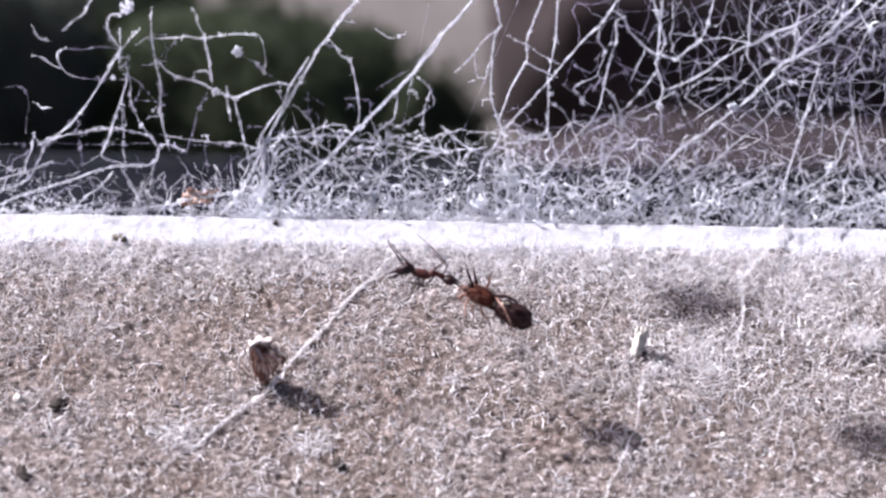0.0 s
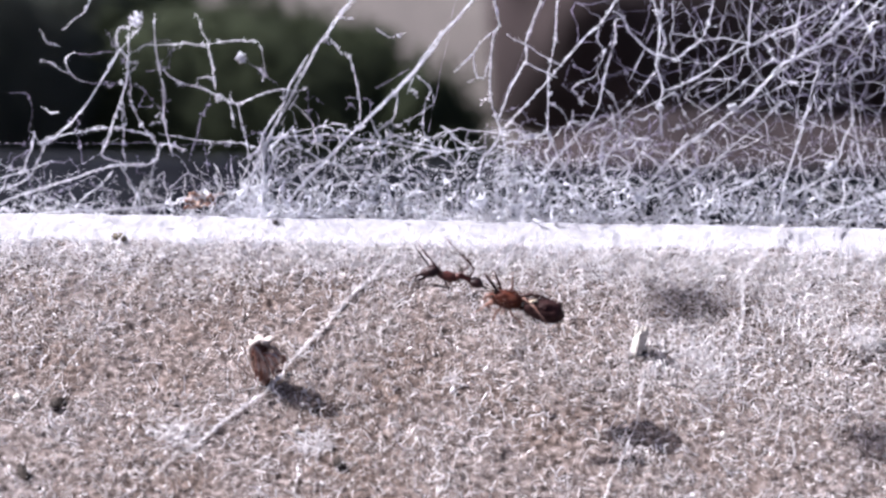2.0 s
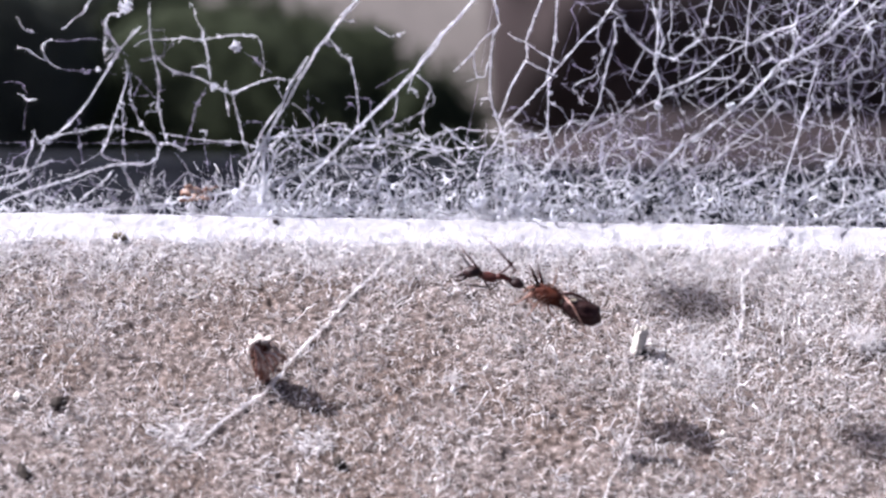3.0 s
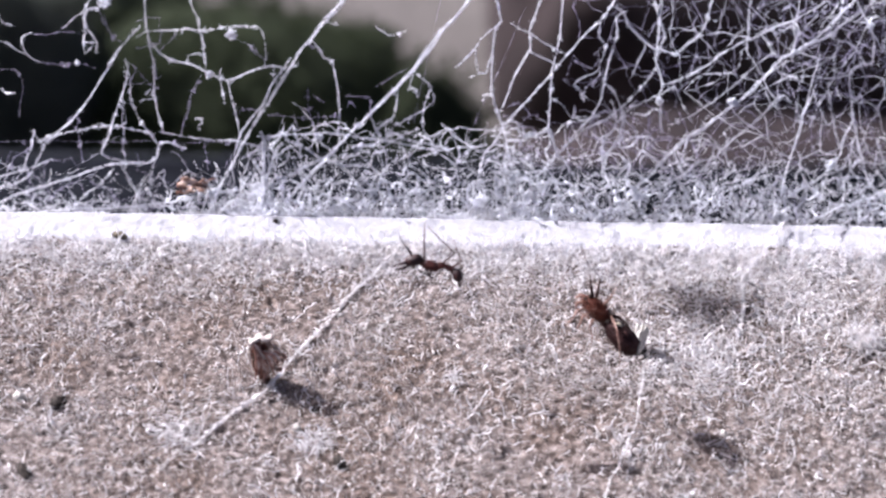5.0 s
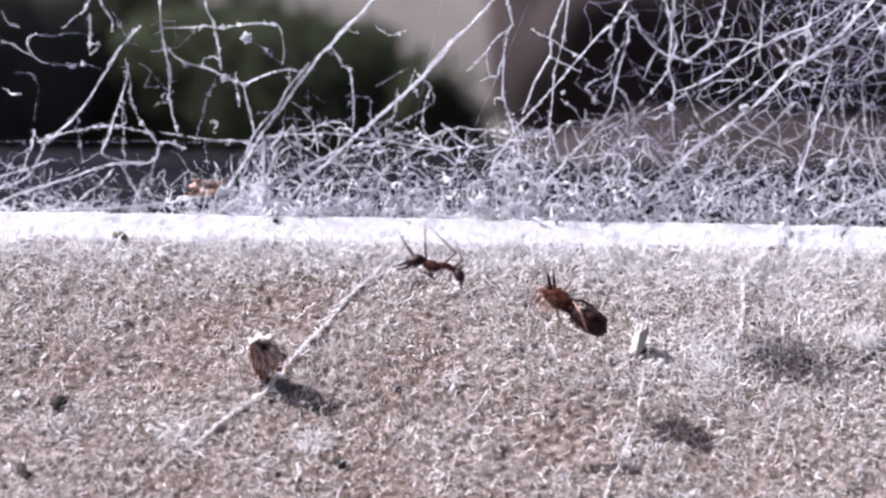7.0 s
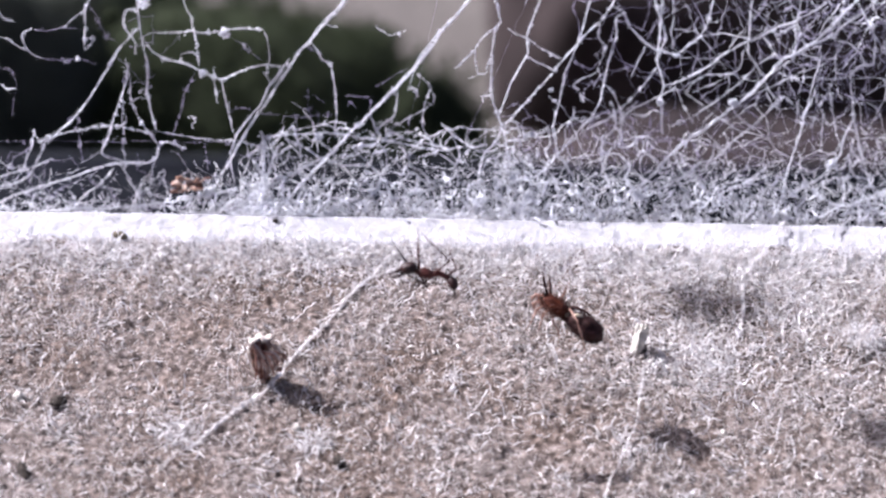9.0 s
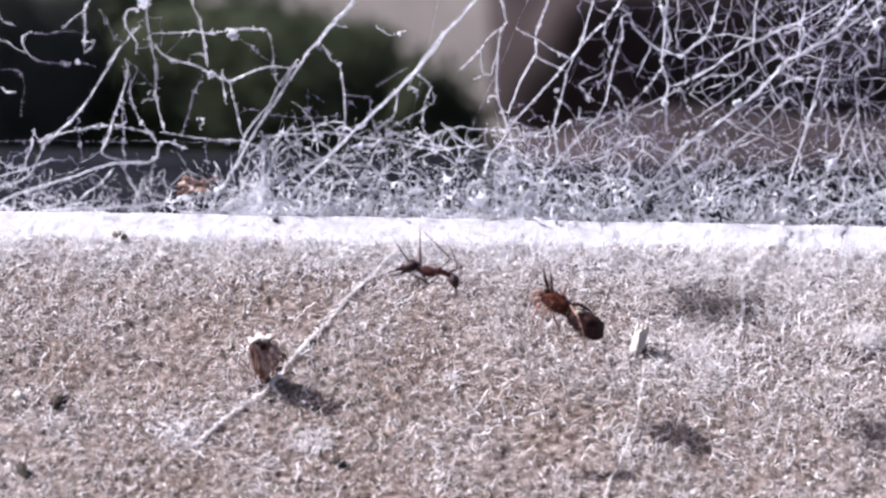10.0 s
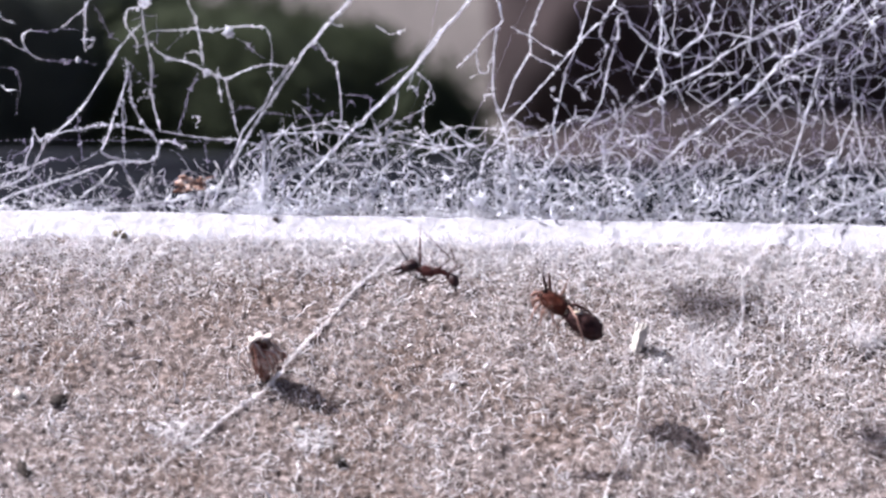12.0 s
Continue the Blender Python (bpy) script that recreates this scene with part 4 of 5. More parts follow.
def tuft(x, y, n, size, label):
    """A loose tuft of silk threads that lies on the ledge."""
    q = np.random.default_rng(int(abs(x * 13 + y * 7)) + 3)
    at = q.normal(size=(n, 2)) * size * 0.5
    z = ledge_height(at[:, 0] + x, at[:, 1] + y) + 0.06
    s = np.column_stack([at, z]) * MM
    v, f = tubes(kinked(s, q.normal(size=(n, 3)) * (1, 1, 0.18) + (0, 0, 0.08), q.uniform(0.4, 1.6, n) * MM, 8, 0.32), q.uniform(0.010, 0.030, n) * MM)
    ob = new("silk_tuft", mesh_of("silk_tuft", v, f, FLUFF_PALE))
    ob.matrix_world = pose(x * MM, y * MM, 0)
    return tagged(ob, label, "silk tuft", "tufts on the ledge")


tuft(30.8, -10.6, 380, 1.5, "white star-shaped tuft of silk on the ledge")
tuft(-17.8, -21.9, 240, 1.6, "small white tuft of silk on the ledge")
tuft(-8.6, -22.1, 150, 1.3, "thin pale tuft of silk on the ledge")
tuft(18.5, -12.0, 1100, 4.6, "broad pale patch of silk fluff on the ledge")
tuft(8.4, -25.7, 50, 1.3, "small pale tuft of silk on the ledge")
tuft(0.8, -15.2, 60, 0.5, "tiny white tuft of silk on the ledge")
tuft(27.0, -7.0, 700, 4.0, "loose pale patch of silk fluff on the ledge")
tuft(22.8, -1.4, 90, 1.0, "thin branching tuft of silk on the ledge")
tuft(12.8, -22.2, 60, 1.6, "thin pale tuft of silk on the ledge")


# ---- things caught in the web ----
def build_web_leaf():
    ob = thing("leaf_scrap", WEB @ Matrix.Translation(web(335, 325, -0.4)), "curled orange-brown dry leaf scrap caught in the web", "leaf scrap")
    bm = ragged_sheet(lambda s, t: (-1.25 + 2.4 * s, -0.75 + 1.35 * t * (1 - 0.35 * s) + 0.3 * s, 0.55 * math.sin(5 * t + 3 * s) - 0.5 * s), 10, 7, 11, 0.12, 0.09)
    part("blade", bm, LEAF_DRY, ob)
    part("stalk", limb(((1.0, 0.2, -0.2), (1.5, 0.5, 0.0), (1.9, 0.45, 0.2)), (0.08, 0.06, 0.04), 6), LEAF_DRY, ob)
    return ob


leaf_scrap = build_web_leaf()


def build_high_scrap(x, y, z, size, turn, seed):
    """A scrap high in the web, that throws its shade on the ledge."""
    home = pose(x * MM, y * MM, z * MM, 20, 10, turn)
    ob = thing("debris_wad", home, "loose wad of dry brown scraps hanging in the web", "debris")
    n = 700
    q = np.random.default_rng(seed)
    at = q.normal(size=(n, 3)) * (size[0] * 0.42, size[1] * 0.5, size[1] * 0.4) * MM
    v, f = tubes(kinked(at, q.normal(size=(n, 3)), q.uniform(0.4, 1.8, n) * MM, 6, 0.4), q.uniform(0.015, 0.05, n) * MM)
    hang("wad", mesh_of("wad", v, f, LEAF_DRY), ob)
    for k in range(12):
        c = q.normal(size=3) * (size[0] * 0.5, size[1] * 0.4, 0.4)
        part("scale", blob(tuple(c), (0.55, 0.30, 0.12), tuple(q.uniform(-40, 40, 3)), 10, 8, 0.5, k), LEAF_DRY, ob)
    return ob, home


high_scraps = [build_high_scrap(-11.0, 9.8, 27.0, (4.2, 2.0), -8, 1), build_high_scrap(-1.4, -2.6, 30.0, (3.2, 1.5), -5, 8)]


def knot(parent, u, v, d, size, seed, stretch=1.0, turn=0):
    """A wad of silk on a strand."""
    q = np.random.default_rng(seed + 50)
    n = 70
    at = q.normal(size=(n, 3)) * (size * stretch * 0.42, size * 0.42, size * 0.42) * MM
    c, k = math.cos(radians(turn)), math.sin(radians(turn))
    at = at @ np.array([[c, k, 0], [-k, c, 0], [0, 0, 1]])
    vv, ff = tubes(kinked(at, q.normal(size=(n, 3)), q.uniform(0.3, 0.9, n) * size * MM, 5, 0.5), q.uniform(0.06, 0.12, n) * MM * (size / 0.3) ** 0.5)
    ob = hang("silk_knot", mesh_of("silk_knot", vv, ff, SILK), parent, "bright white wad of silk")
    ob.location = web(u, v, d)
    return ob


knot(web_left, 404, 58, 0, 0.34, 1)
knot(web_left, 366, 128, 0, 0.26, 2)
knot(web_loop, 258, 3, 0, 0.44, 3, 1.6, 60)
knot(web_curl, 138, 106, 0, 0.16, 4)
knot(web_base, 563, 241, 0, 0.28, 5)
knot(web_base, 846, 354, -0.6, 0.42, 6)
knot(web_base, 1470, 289, 0, 0.34, 7, 1.3, 40)
knot(web_right, 1170, 180, 0, 0.26, 8)
knot(web_base, 935, 237, 0, 0.22, 9, 3.6, 10)
knot(web_base, 1130, 346, 0, 0.30, 10, 1.8, 10)
knot(web_right, 1300, 182, 0, 0.32, 11, 1.0)
knot(web_middle, 978, 158, 0, 0.16, 12)


# ---- the ant and the spider ----
def hung(x, y, z, turn, roll=0.0, yaw=0.0):
    """A pose in the web above the ledge: x along the body after the turn, z towards the open side."""
    return Matrix.Translation((x * MM, y * MM, z * MM)) @ pose(0, 0, 0, 52) @ pose(0, 0, 0, 0, 0, turn) @ pose(0, 0, 0, roll, yaw)


def pelt(centre, size, n, length, thick, mat, parent, seed, name="hair", label="", turn=0, sweep=(0.6, 0, 0)):
    """Short hairs all over an ovoid, in millimetres, swept towards its hind end."""
    q = np.random.default_rng(seed)
    w = q.normal(size=(n, 3))
    w /= np.linalg.norm(w, axis=1, keepdims=True)
    at = w * np.array(size) * 0.97
    c, k = math.cos(radians(turn)), math.sin(radians(turn))
    spin = np.array([[c, k, 0], [-k, c, 0], [0, 0, 1]])
    at, out = at @ spin + np.array(centre), (w / np.array(size)) @ spin
    out /= np.linalg.norm(out, axis=1, keepdims=True)
    v, f = tubes(kinked(at * MM, out + np.array(sweep) + q.normal(size=(n, 3)) * 0.3, q.uniform(0.5, 1.2, n) * length * MM, 4, 0.2), np.array([1.0, 0.8, 0.5, 0.2]) * thick * MM * q.uniform(0.6, 1.3, (n, 1)))
    return hang(name, mesh_of(name, v, f, mat), parent, label)


def build_ant():
    ob = thing("ant", hung(-0.87, -18.4, 12.5, -5), "dead dark red-brown ant hanging in the web, legs up", "ant")
    head = part("head", blob((-0.95, 0.22, 0), (0.58, 0.38, 0.42), (0, 0, 18), 16, 12, 0.12, 1), ANT_SKIN, ob, "blackish head")
    part("jaw", limb(((-1.25, 0.10, 0.1), (-1.75, -0.10, 0.15), (-2.25, -0.32, 0.1)), (0.13, 0.09, 0.03), 6), ANT_SKIN, head)
    part("jaw", limb(((-1.15, -0.05, 0.1), (-1.55, -0.35, 0.15), (-2.05, -0.48, 0.1)), (0.13, 0.08, 0.03), 6), ANT_SKIN, head)
    part("neck", blob((-0.42, 0.08, 0), (0.22, 0.17, 0.17)), ANT_RED, ob)
    part("thorax", blob((0.10, 0.02, 0), (0.64, 0.32, 0.32), (0, 0, -8), 16, 12, 0.15, 2), ANT_RED, ob, "dark red narrow middle body")
    part("waist", limb(((0.55, 0.05, 0), (0.95, 0.12, 0), (1.35, 0.0, 0), (1.65, -0.22, 0)), (0.26, 0.18, 0.17, 0.20), 8), ANT_RED, ob, "thin dark red waist")
    gaster = part("gaster", blob((1.80, -0.36, 0), (0.46, 0.32, 0.34), (0, 0, -62), 16, 12, 0.10, 3), ANT_SKIN, ob, "blackish drooping hind body")
    part("sting", limb(((1.92, -0.70, 0), (1.99, -0.92, 0), (2.02, -1.22, 0)), (0.12, 0.07, 0.02), 6), ANT_SKIN, gaster)
    legs = (((-1.05, 0.45, 0.1), (-1.35, 0.80, 0.2), (-1.80, 1.30, 0.2), (-2.20, 1.85, 0.2)),
            ((-0.30, 0.20, 0.15), (-0.40, 0.90, 0.3), (-0.50, 1.75, 0.3), (-0.58, 2.70, 0.3)),
            ((0.70, 0.15, 0.15), (1.45, 0.95, 0.3), (0.55, 1.65, 0.4), (-0.40, 2.40, 0.4)),
            ((1.40, 0.05, 0.15), (1.90, 0.50, 0.3), (1.62, 1.10, 0.3), (1.28, 1.75, 0.3)),
            ((-0.20, -0.15, 0.1), (0.28, -0.78, 0.2), (0.60, -0.45, 0.2), (0.98, 0.0, 0.1)),
            ((0.30, -0.10, -0.1), (0.20, -0.65, -0.3), (-0.90, -0.45, -0.4), (-1.60, -0.40, -0.4)))
    made = [part("leg", limb(p, (0.065, 0.065, 0.042, 0.02), 6), ANT_RED if k in (1, 2, 3) else ANT_SKIN, ob) for k, p in enumerate(legs)]
    for p in (((-2.2, 1.85, 0.2), (-2.0, 9.0, -2.0), (-1.0, 20.0, -7.0)), ((-0.05, 2.3, 0.4), (2.0, 10.0, -2.0), (5.0, 20.0, -7.0))):
        hang("silk_thread", strand_mesh("silk_thread", [tuple(c * MM for c in q) for q in p], 0.006 * MM, 0.0, 1, 0.03, SILK_FINE), ob, "fine silk thread that holds the ant")
    ob.scale = (1.1, 1.1, 1.1)
    return ob, made, gaster


ant, ant_legs, ant_gaster = build_ant()


def build_spider():
    """Head end towards -x."""
    ob = thing("spider", hung(8.31, -17.9, 8.5, -33), "small spider with orange-brown front body and dark abdomen", "spider")
    front = part("carapace", blob((-1.02, 0.05, 0), (1.25, 0.60, 0.90), (0, 0, 4), 24, 16, 0.14, 2), SPIDER_ORANGE, ob, "rust-brown front body")
    part("waist", blob((0.10, -0.04, 0), (0.45, 0.40, 0.40), (0, 0, 0), 14, 10, 0.2, 3), SPIDER_DARK, ob)
    bm = blob((0, 0, 0), (1.45, 0.74, 1.35), (0, 0, 0), 24, 16, 0.22, 6)
    for w in bm.verts:
        x = w.co.x / (1.42 * MM)
        if x > 0:
            w.co.y *= 1 + 0.32 * x
            w.co.z *= 1 + 0.15 * x
        w.co.x += 1.45 * MM
    hind = part("abdomen", bm, SPIDER_DARK, ob, "dark brown blunt abdomen")
    part("marking", blob((0.02, 0.02, 0.42), (0.15, 0.17, 0.13), (0, 0, 0), 10, 8, 0.3, 4), SPIDER_PALE, hind, "pale hairy spot")
    part("marking", blob((0.62, 0.42, 0.88), (0.34, 0.12, 0.14), (0, 0, 30), 10, 8, 0.3, 7), SPIDER_PALE, hind, "pale hairy band")
    pelt((-1.02, 0.05, 0), (1.25, 0.60, 0.90), 420, 0.30, 0.022, SPIDER_ORANGE, front, 61, "hair", "rust-red hairs", 4)
    pelt((-1.45, -0.35, 0.15), (0.75, 0.50, 0.75), 150, 0.50, 0.024, LEG_PALE, front, 62, "hair", "pale hairs under the front body", 0, (-0.5, -0.6, 0.2))
    pelt((1.45, 0, 0), (1.35, 0.80, 1.35), 460, 0.30, 0.022, SPIDER_DARK, hind, 63, "hair", "dark hairs")
    part("eye", blob((-2.05, 0.30, 0.5), (0.15, 0.15, 0.15)), DARK_CRUMB_OR_PIT, front, "glossy black eye")
    part("eye", blob((-2.12, -0.04, 0.5), (0.15, 0.15, 0.15)), DARK_CRUMB_OR_PIT, front, "glossy black eye")
    part("palp", limb(((-2.0, -0.30, 0.2), (-2.3, -0.65, 0.4), (-2.05, -1.0, 0.4)), (0.13, 0.12, 0.07), 7), LEG_PALE, front)
    part("palp", limb(((-2.1, 0.1, -0.2), (-2.5, -0.1, -0.3), (-2.55, -0.5, -0.3)), (0.13, 0.12, 0.07), 7), LEG_PALE, front)
    legs = (((-1.85, 0.40, 0.30), (-2.35, 0.80, 0.6), (-2.75, 1.15, 0.6), (-3.05, 1.45, 0.4)),
            ((-1.60, 0.50, -0.20), (-1.95, 0.95, -0.2), (-2.25, 1.30, -0.3), (-2.50, 1.65, -0.4)),
            ((-1.00, 0.55, 0.30), (-1.00, 1.05, 1.1), (-1.15, 1.50, 1.9), (-1.30, 2.00, 2.5)),
            ((-0.30, 0.40, 0.20), (0.35, 0.82, 0.4), (1.00, 0.92, 0.5), (1.60, 0.90, 0.4)),
            ((-1.70, -0.40, 0.30), (-1.90, -1.00, 0.9), (-1.75, -1.65, 1.1), (-1.70, -2.30, 0.8)),
            ((-1.30, -0.50, -0.10), (-1.25, -1.00, -0.5), (-1.00, -1.50, -0.8), (-0.90, -2.00, -1.2)),
            ((-0.80, -0.45, -0.30), (-0.35, -0.95, -1.1), (0.30, -1.20, -2.0), (0.80, -1.60, -2.7)),
            ((-0.10, 0.45, 0.60), (0.70, 0.10, 1.65), (1.60, -0.60, 1.60), (2.75, -1.65, 1.0)))
    made = []
    for k, p in enumerate(legs):
        mat = SPIDER_DARK if k in (0, 1, 3) else LEG_PALE
        hip = Vector(p[0])
        wide = 1.9 if k == 3 else 1.5 if k in (0, 1) else 1.0
        leg = part("leg", limb([tuple(Vector(q) - hip) for q in p], (0.075, 0.085, 0.055, 0.020) if k in (2, 4, 5, 6) else (0.065 * wide, 0.072 * wide, 0.046 * wide, 0.018 * wide), 7), mat, ob)
        leg.location = hip * MM
        made.append((leg, hip))
    for p in (((-2.50, 1.65, -0.4), (3.0, 12.0, -3.0), (12.0, 22.0, -8.0)), ((-3.05, 1.45, 0.4), (-1.0, 10.0, -3.0), (6.0, 20.0, -8.0))):
        hang("silk_thread", strand_mesh("silk_thread", [tuple(c * MM for c in q) for q in p], 0.006 * MM, 0.0, 1, 0.03, SILK_FINE), ob, "fine silk dragline")
    return ob, made


spider, spider_legs = build_spider()


# ---- the ground and what stands behind, far out of focus ----
def build_ground():
    bm = bmesh.new()
    bmesh.ops.create_grid(bm, x_segments=40, y_segments=40, size=400.0)
    for w in bm.verts:
        w.co.z = -0.45
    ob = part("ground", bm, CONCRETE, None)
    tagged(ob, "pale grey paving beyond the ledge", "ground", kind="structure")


build_ground()


def leafy(name, x, y, z, size, leaves, mat, label, seed):
    """A low clump: stems and many cupped leaves round an uneven mound."""
    ob = thing(name, pose(x * MM, y * MM, z * MM), label, "plant")
    q = random.Random(seed)
    verts, faces = [], []
    bm = bmesh.new()
    for _ in range(leaves):
        a, b = q.uniform(0, math.tau), math.asin(q.uniform(0.0, 1.0))
        r = q.uniform(0.55, 1.0) * (0.85 + 0.3 * noise.noise((math.cos(a) * 2, math.sin(a) * 2, seed)))
        c = Vector((math.cos(a) * math.cos(b) * size[0] * r, math.sin(a) * math.cos(b) * size[1] * r, math.sin(b) * size[2] * r)) * MM
        m = Matrix.Translation(c) @ Euler((q.uniform(-0.9, 0.9), q.uniform(-0.9, 0.9), q.uniform(0, math.tau))).to_matrix().to_4x4()
        le, wi = q.uniform(1.6, 3.2) * MM, q.uniform(0.9, 1.5) * MM
        pts = [(-le, 0, -2 * MM), (-le * 0.3, -wi, 1 * MM), (-le * 0.3, 0, -1 * MM), (-le * 0.3, wi, 1 * MM), (le * 0.4, -wi * 0.8, 1 * MM), (le * 0.4, 0, -1 * MM), (le * 0.4, wi * 0.8, 1 * MM), (le, 0, -3 * MM)]
        vs = [bm.verts.new(m @ Vector(p)) for p in pts]
        for f in ((0, 1, 2), (0, 2, 3), (1, 4, 5, 2), (2, 5, 6, 3), (4, 7, 5), (5, 7, 6)):
            bm.faces.new([vs[i] for i in f])
    part("crown", bm, mat, ob)
    part("heart", blob((0, 0, size[2] * 0.25), (size[0] * 0.72, size[1] * 0.72, size[2] * 0.55), (0, 0, 0), 20, 14, 0.25, seed), mat, ob)
    for k in range(5):
        a = k * 1.3
        part("stem", limb(((0, 0, 0), (math.cos(a) * size[0] * 0.3, math.sin(a) * size[1] * 0.3, size[2] * 0.4), (math.cos(a) * size[0] * 0.6, math.sin(a) * size[1] * 0.6, size[2] * 0.7)), (3, 2.2, 1.2), 6), mat, ob)
    return ob


leafy("shrub", -98, 600, -450, (134, 78, 117), 15000, LEAF_GREEN, "low dark green shrub on the paving, out of focus", 3)
leafy("shrub", -158, 655, -450, (72, 60, 130), 5000, LEAF_DEEP, "blackish green shrub in shade, out of focus", 8)
leafy("shrub", -9, 585, -450, (39, 38, 97), 4200, LEAF_GREEN, "small dark green shrub, out of focus", 11)
leafy("shrub", -215, 590, -450, (112, 80, 168), 8000, LEAF_DEEP, "blackish green shrub on the paving, out of focus", 5)


def stone(x, y, z, size, mat, label, seed, turn=0, square=1.0):
    """A weathered stone, the blockier the lower square is."""
    bm = bmesh.new()
    ball(bm, Matrix(), 44, 30)
    for w in bm.verts:
        w.co = Vector([math.copysign(abs(c) ** square, c) for c in w.co]) * (1.0 + 0.14 * noise.noise(w.co * 2.3 + Vector((seed * 3.7, 0, 0))) + 0.03 * noise.noise(w.co * 9.0))
    bmesh.ops.transform(bm, matrix=pose(0, 0, 0, 0, 0, turn) @ Matrix.Diagonal((*[c * MM for c in size], 1)), verts=bm.verts)
    ob = part("stone", bm, mat, None)
    ob.matrix_world = pose(x * MM, y * MM, z * MM)
    return tagged(ob, label, "stone", "stones behind the ledge")


stone(132, 718, -446, (108, 80, 100), ROCK, "dark red-brown rounded stone, out of focus", 2, -6, 0.66)
stone(245, 700, -430, (80, 80, 100), ROCK, "dark brown stone, out of focus", 9)
stone(158, 606, -450, (160, 58, 40), ROCK_GREY, "low brown-grey stone, out of focus", 12)


def build_kerb():
    """A long low kerb with a worn edge, in the wall's shade."""
    bm = bmesh.new()
    bmesh.ops.create_cube(bm, size=1.0)
    bmesh.ops.scale(bm, vec=(0.9, 0.008, 0.149), verts=bm.verts)
    bmesh.ops.bevel(bm, geom=bm.edges[:], offset=0.003, segments=3, affect='EDGES')
    ob = part("kerb", bm, ROCK_BLUE, None)
    ob.matrix_world = pose(0, 0.43, -0.3755)
    tagged(ob, "long low blue-black slate kerb, out of focus", "kerb", kind="structure")


build_kerb()


# ---- what moves ----
def sway(ob, home, rows):
    """Rows of seconds and the sheet's shift, right and up, in chart units."""
    walk(ob, [(t, home @ Matrix.Translation((du / 22.62 * MM, dv / 22.62 * MM, 0))) for t, du, dv in rows])


def motions():
    left = [(0, 16, -27), (0.5, 23, -42), (1.0, 20, -28), (1.5, 23, -40), (2.0, 22, -39), (2.5, 20, -35), (3.0, 13, -21), (3.9, 8, -9), (5.0, 5, -1), (5.5, 13, -5),
            (6.0, 20, 0), (6.5, 26, -6), (7.0, 32, -7), (8.0, 10, -3), (9.0, -7, 1), (9.5, -1, 0), (10.0, 8, -2), (10.5, 4, -1), (11.0, 1, -1), (11.5, 0, -4), (12.0, 0, 0)]
    sway(web_left, WEB, left)
    sway(web_line, WEB, [(0, -12, -7), (0.5, -10, -20), (1.0, -12, -9), (1.5, -14, -22), (2.0, -14, -20), (3.0, -15, -12), (4.0, -13, -4), (5.0, -11, 2), (5.5, -4, -5), (6.0, 5, 8), (6.5, 14, 4), (7.0, 21, 7), (8.0, 8, 2), (9.0, -5, -2), (9.5, 0, 4), (10.0, 2, -3), (10.5, -4, -4), (11.0, -6, -2), (11.5, -4, -5), (12.0, 0, 0)])
    sway(web_curl, WEB, [(0, 62, -25), (0.5, 77, -36), (1.0, 63, -26), (1.5, 76, -35), (2.0, 77, -35), (2.5, 74, -30), (3.0, 36, -13), (3.9, 14, -6), (5.0, -1, -3), (5.5, 6, -9), (6.0, 2, -2), (6.5, 9, -6), (7.0, 9, -5), (8.0, 3, 0), (9.0, 0, 4), (9.5, 2, 6), (10.0, 0, -2), (11.0, 0, 0), (12.0, 0, 0)])
    sway(web_loop, WEB, [(0, -32, -4), (0.5, -20, -24), (1.0, -24, -8), (1.5, -15, -30), (2.0, -16, -28), (3.0, -34, -6), (4.0, -55, 0), (5.0, -72, 2), (6.0, -62, 38), (7.0, -44, 40), (8.0, -20, 18), (9.0, -3, 0), (12.0, 0, 0)])
    walk(web_guy, [(t, WEB @ Matrix.Translation(web(400 + du, 310, 0)) @ pose(0, 0, 0, 0, 0, a)) for t, du, a in
                   ((0, 40, 4.0), (0.5, 44, 5.5), (1.0, 42, 4.5), (1.5, 46, 6.0), (2.0, 45, 5.6), (2.5, 42, 5.0), (3.0, 38, 3.6), (4.0, 16, 2.4), (5.0, 0, 1.6), (5.5, 2, -0.6), (6.0, 3, -3.2), (6.5, 10, -3.2), (7.0, 17, -2.6), (8.0, 4, -1.0), (9.0, -8, 0.2), (9.5, -2, 0), (10.0, 7, 0), (10.5, 4, 0), (11.0, 0, 0), (12.0, 0, 0))])
    sway(leaf_scrap, WEB @ Matrix.Translation(web(335, 325, -0.4)), [(t, du * 0.8 + 3, dv * 0.62) for t, du, dv in left])
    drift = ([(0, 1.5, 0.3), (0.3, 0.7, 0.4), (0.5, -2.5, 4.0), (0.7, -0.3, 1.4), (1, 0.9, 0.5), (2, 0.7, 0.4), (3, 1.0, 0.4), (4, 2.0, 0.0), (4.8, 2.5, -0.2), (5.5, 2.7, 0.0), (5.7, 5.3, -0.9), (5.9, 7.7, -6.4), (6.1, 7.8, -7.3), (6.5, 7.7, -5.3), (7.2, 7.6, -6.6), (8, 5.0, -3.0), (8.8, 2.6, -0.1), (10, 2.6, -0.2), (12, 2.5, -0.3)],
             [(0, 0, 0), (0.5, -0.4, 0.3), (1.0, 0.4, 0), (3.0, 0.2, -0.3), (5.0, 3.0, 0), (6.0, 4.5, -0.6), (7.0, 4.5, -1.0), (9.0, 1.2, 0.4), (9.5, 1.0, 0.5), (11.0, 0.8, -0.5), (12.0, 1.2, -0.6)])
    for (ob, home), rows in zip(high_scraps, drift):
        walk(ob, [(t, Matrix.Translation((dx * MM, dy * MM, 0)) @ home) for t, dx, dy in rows])
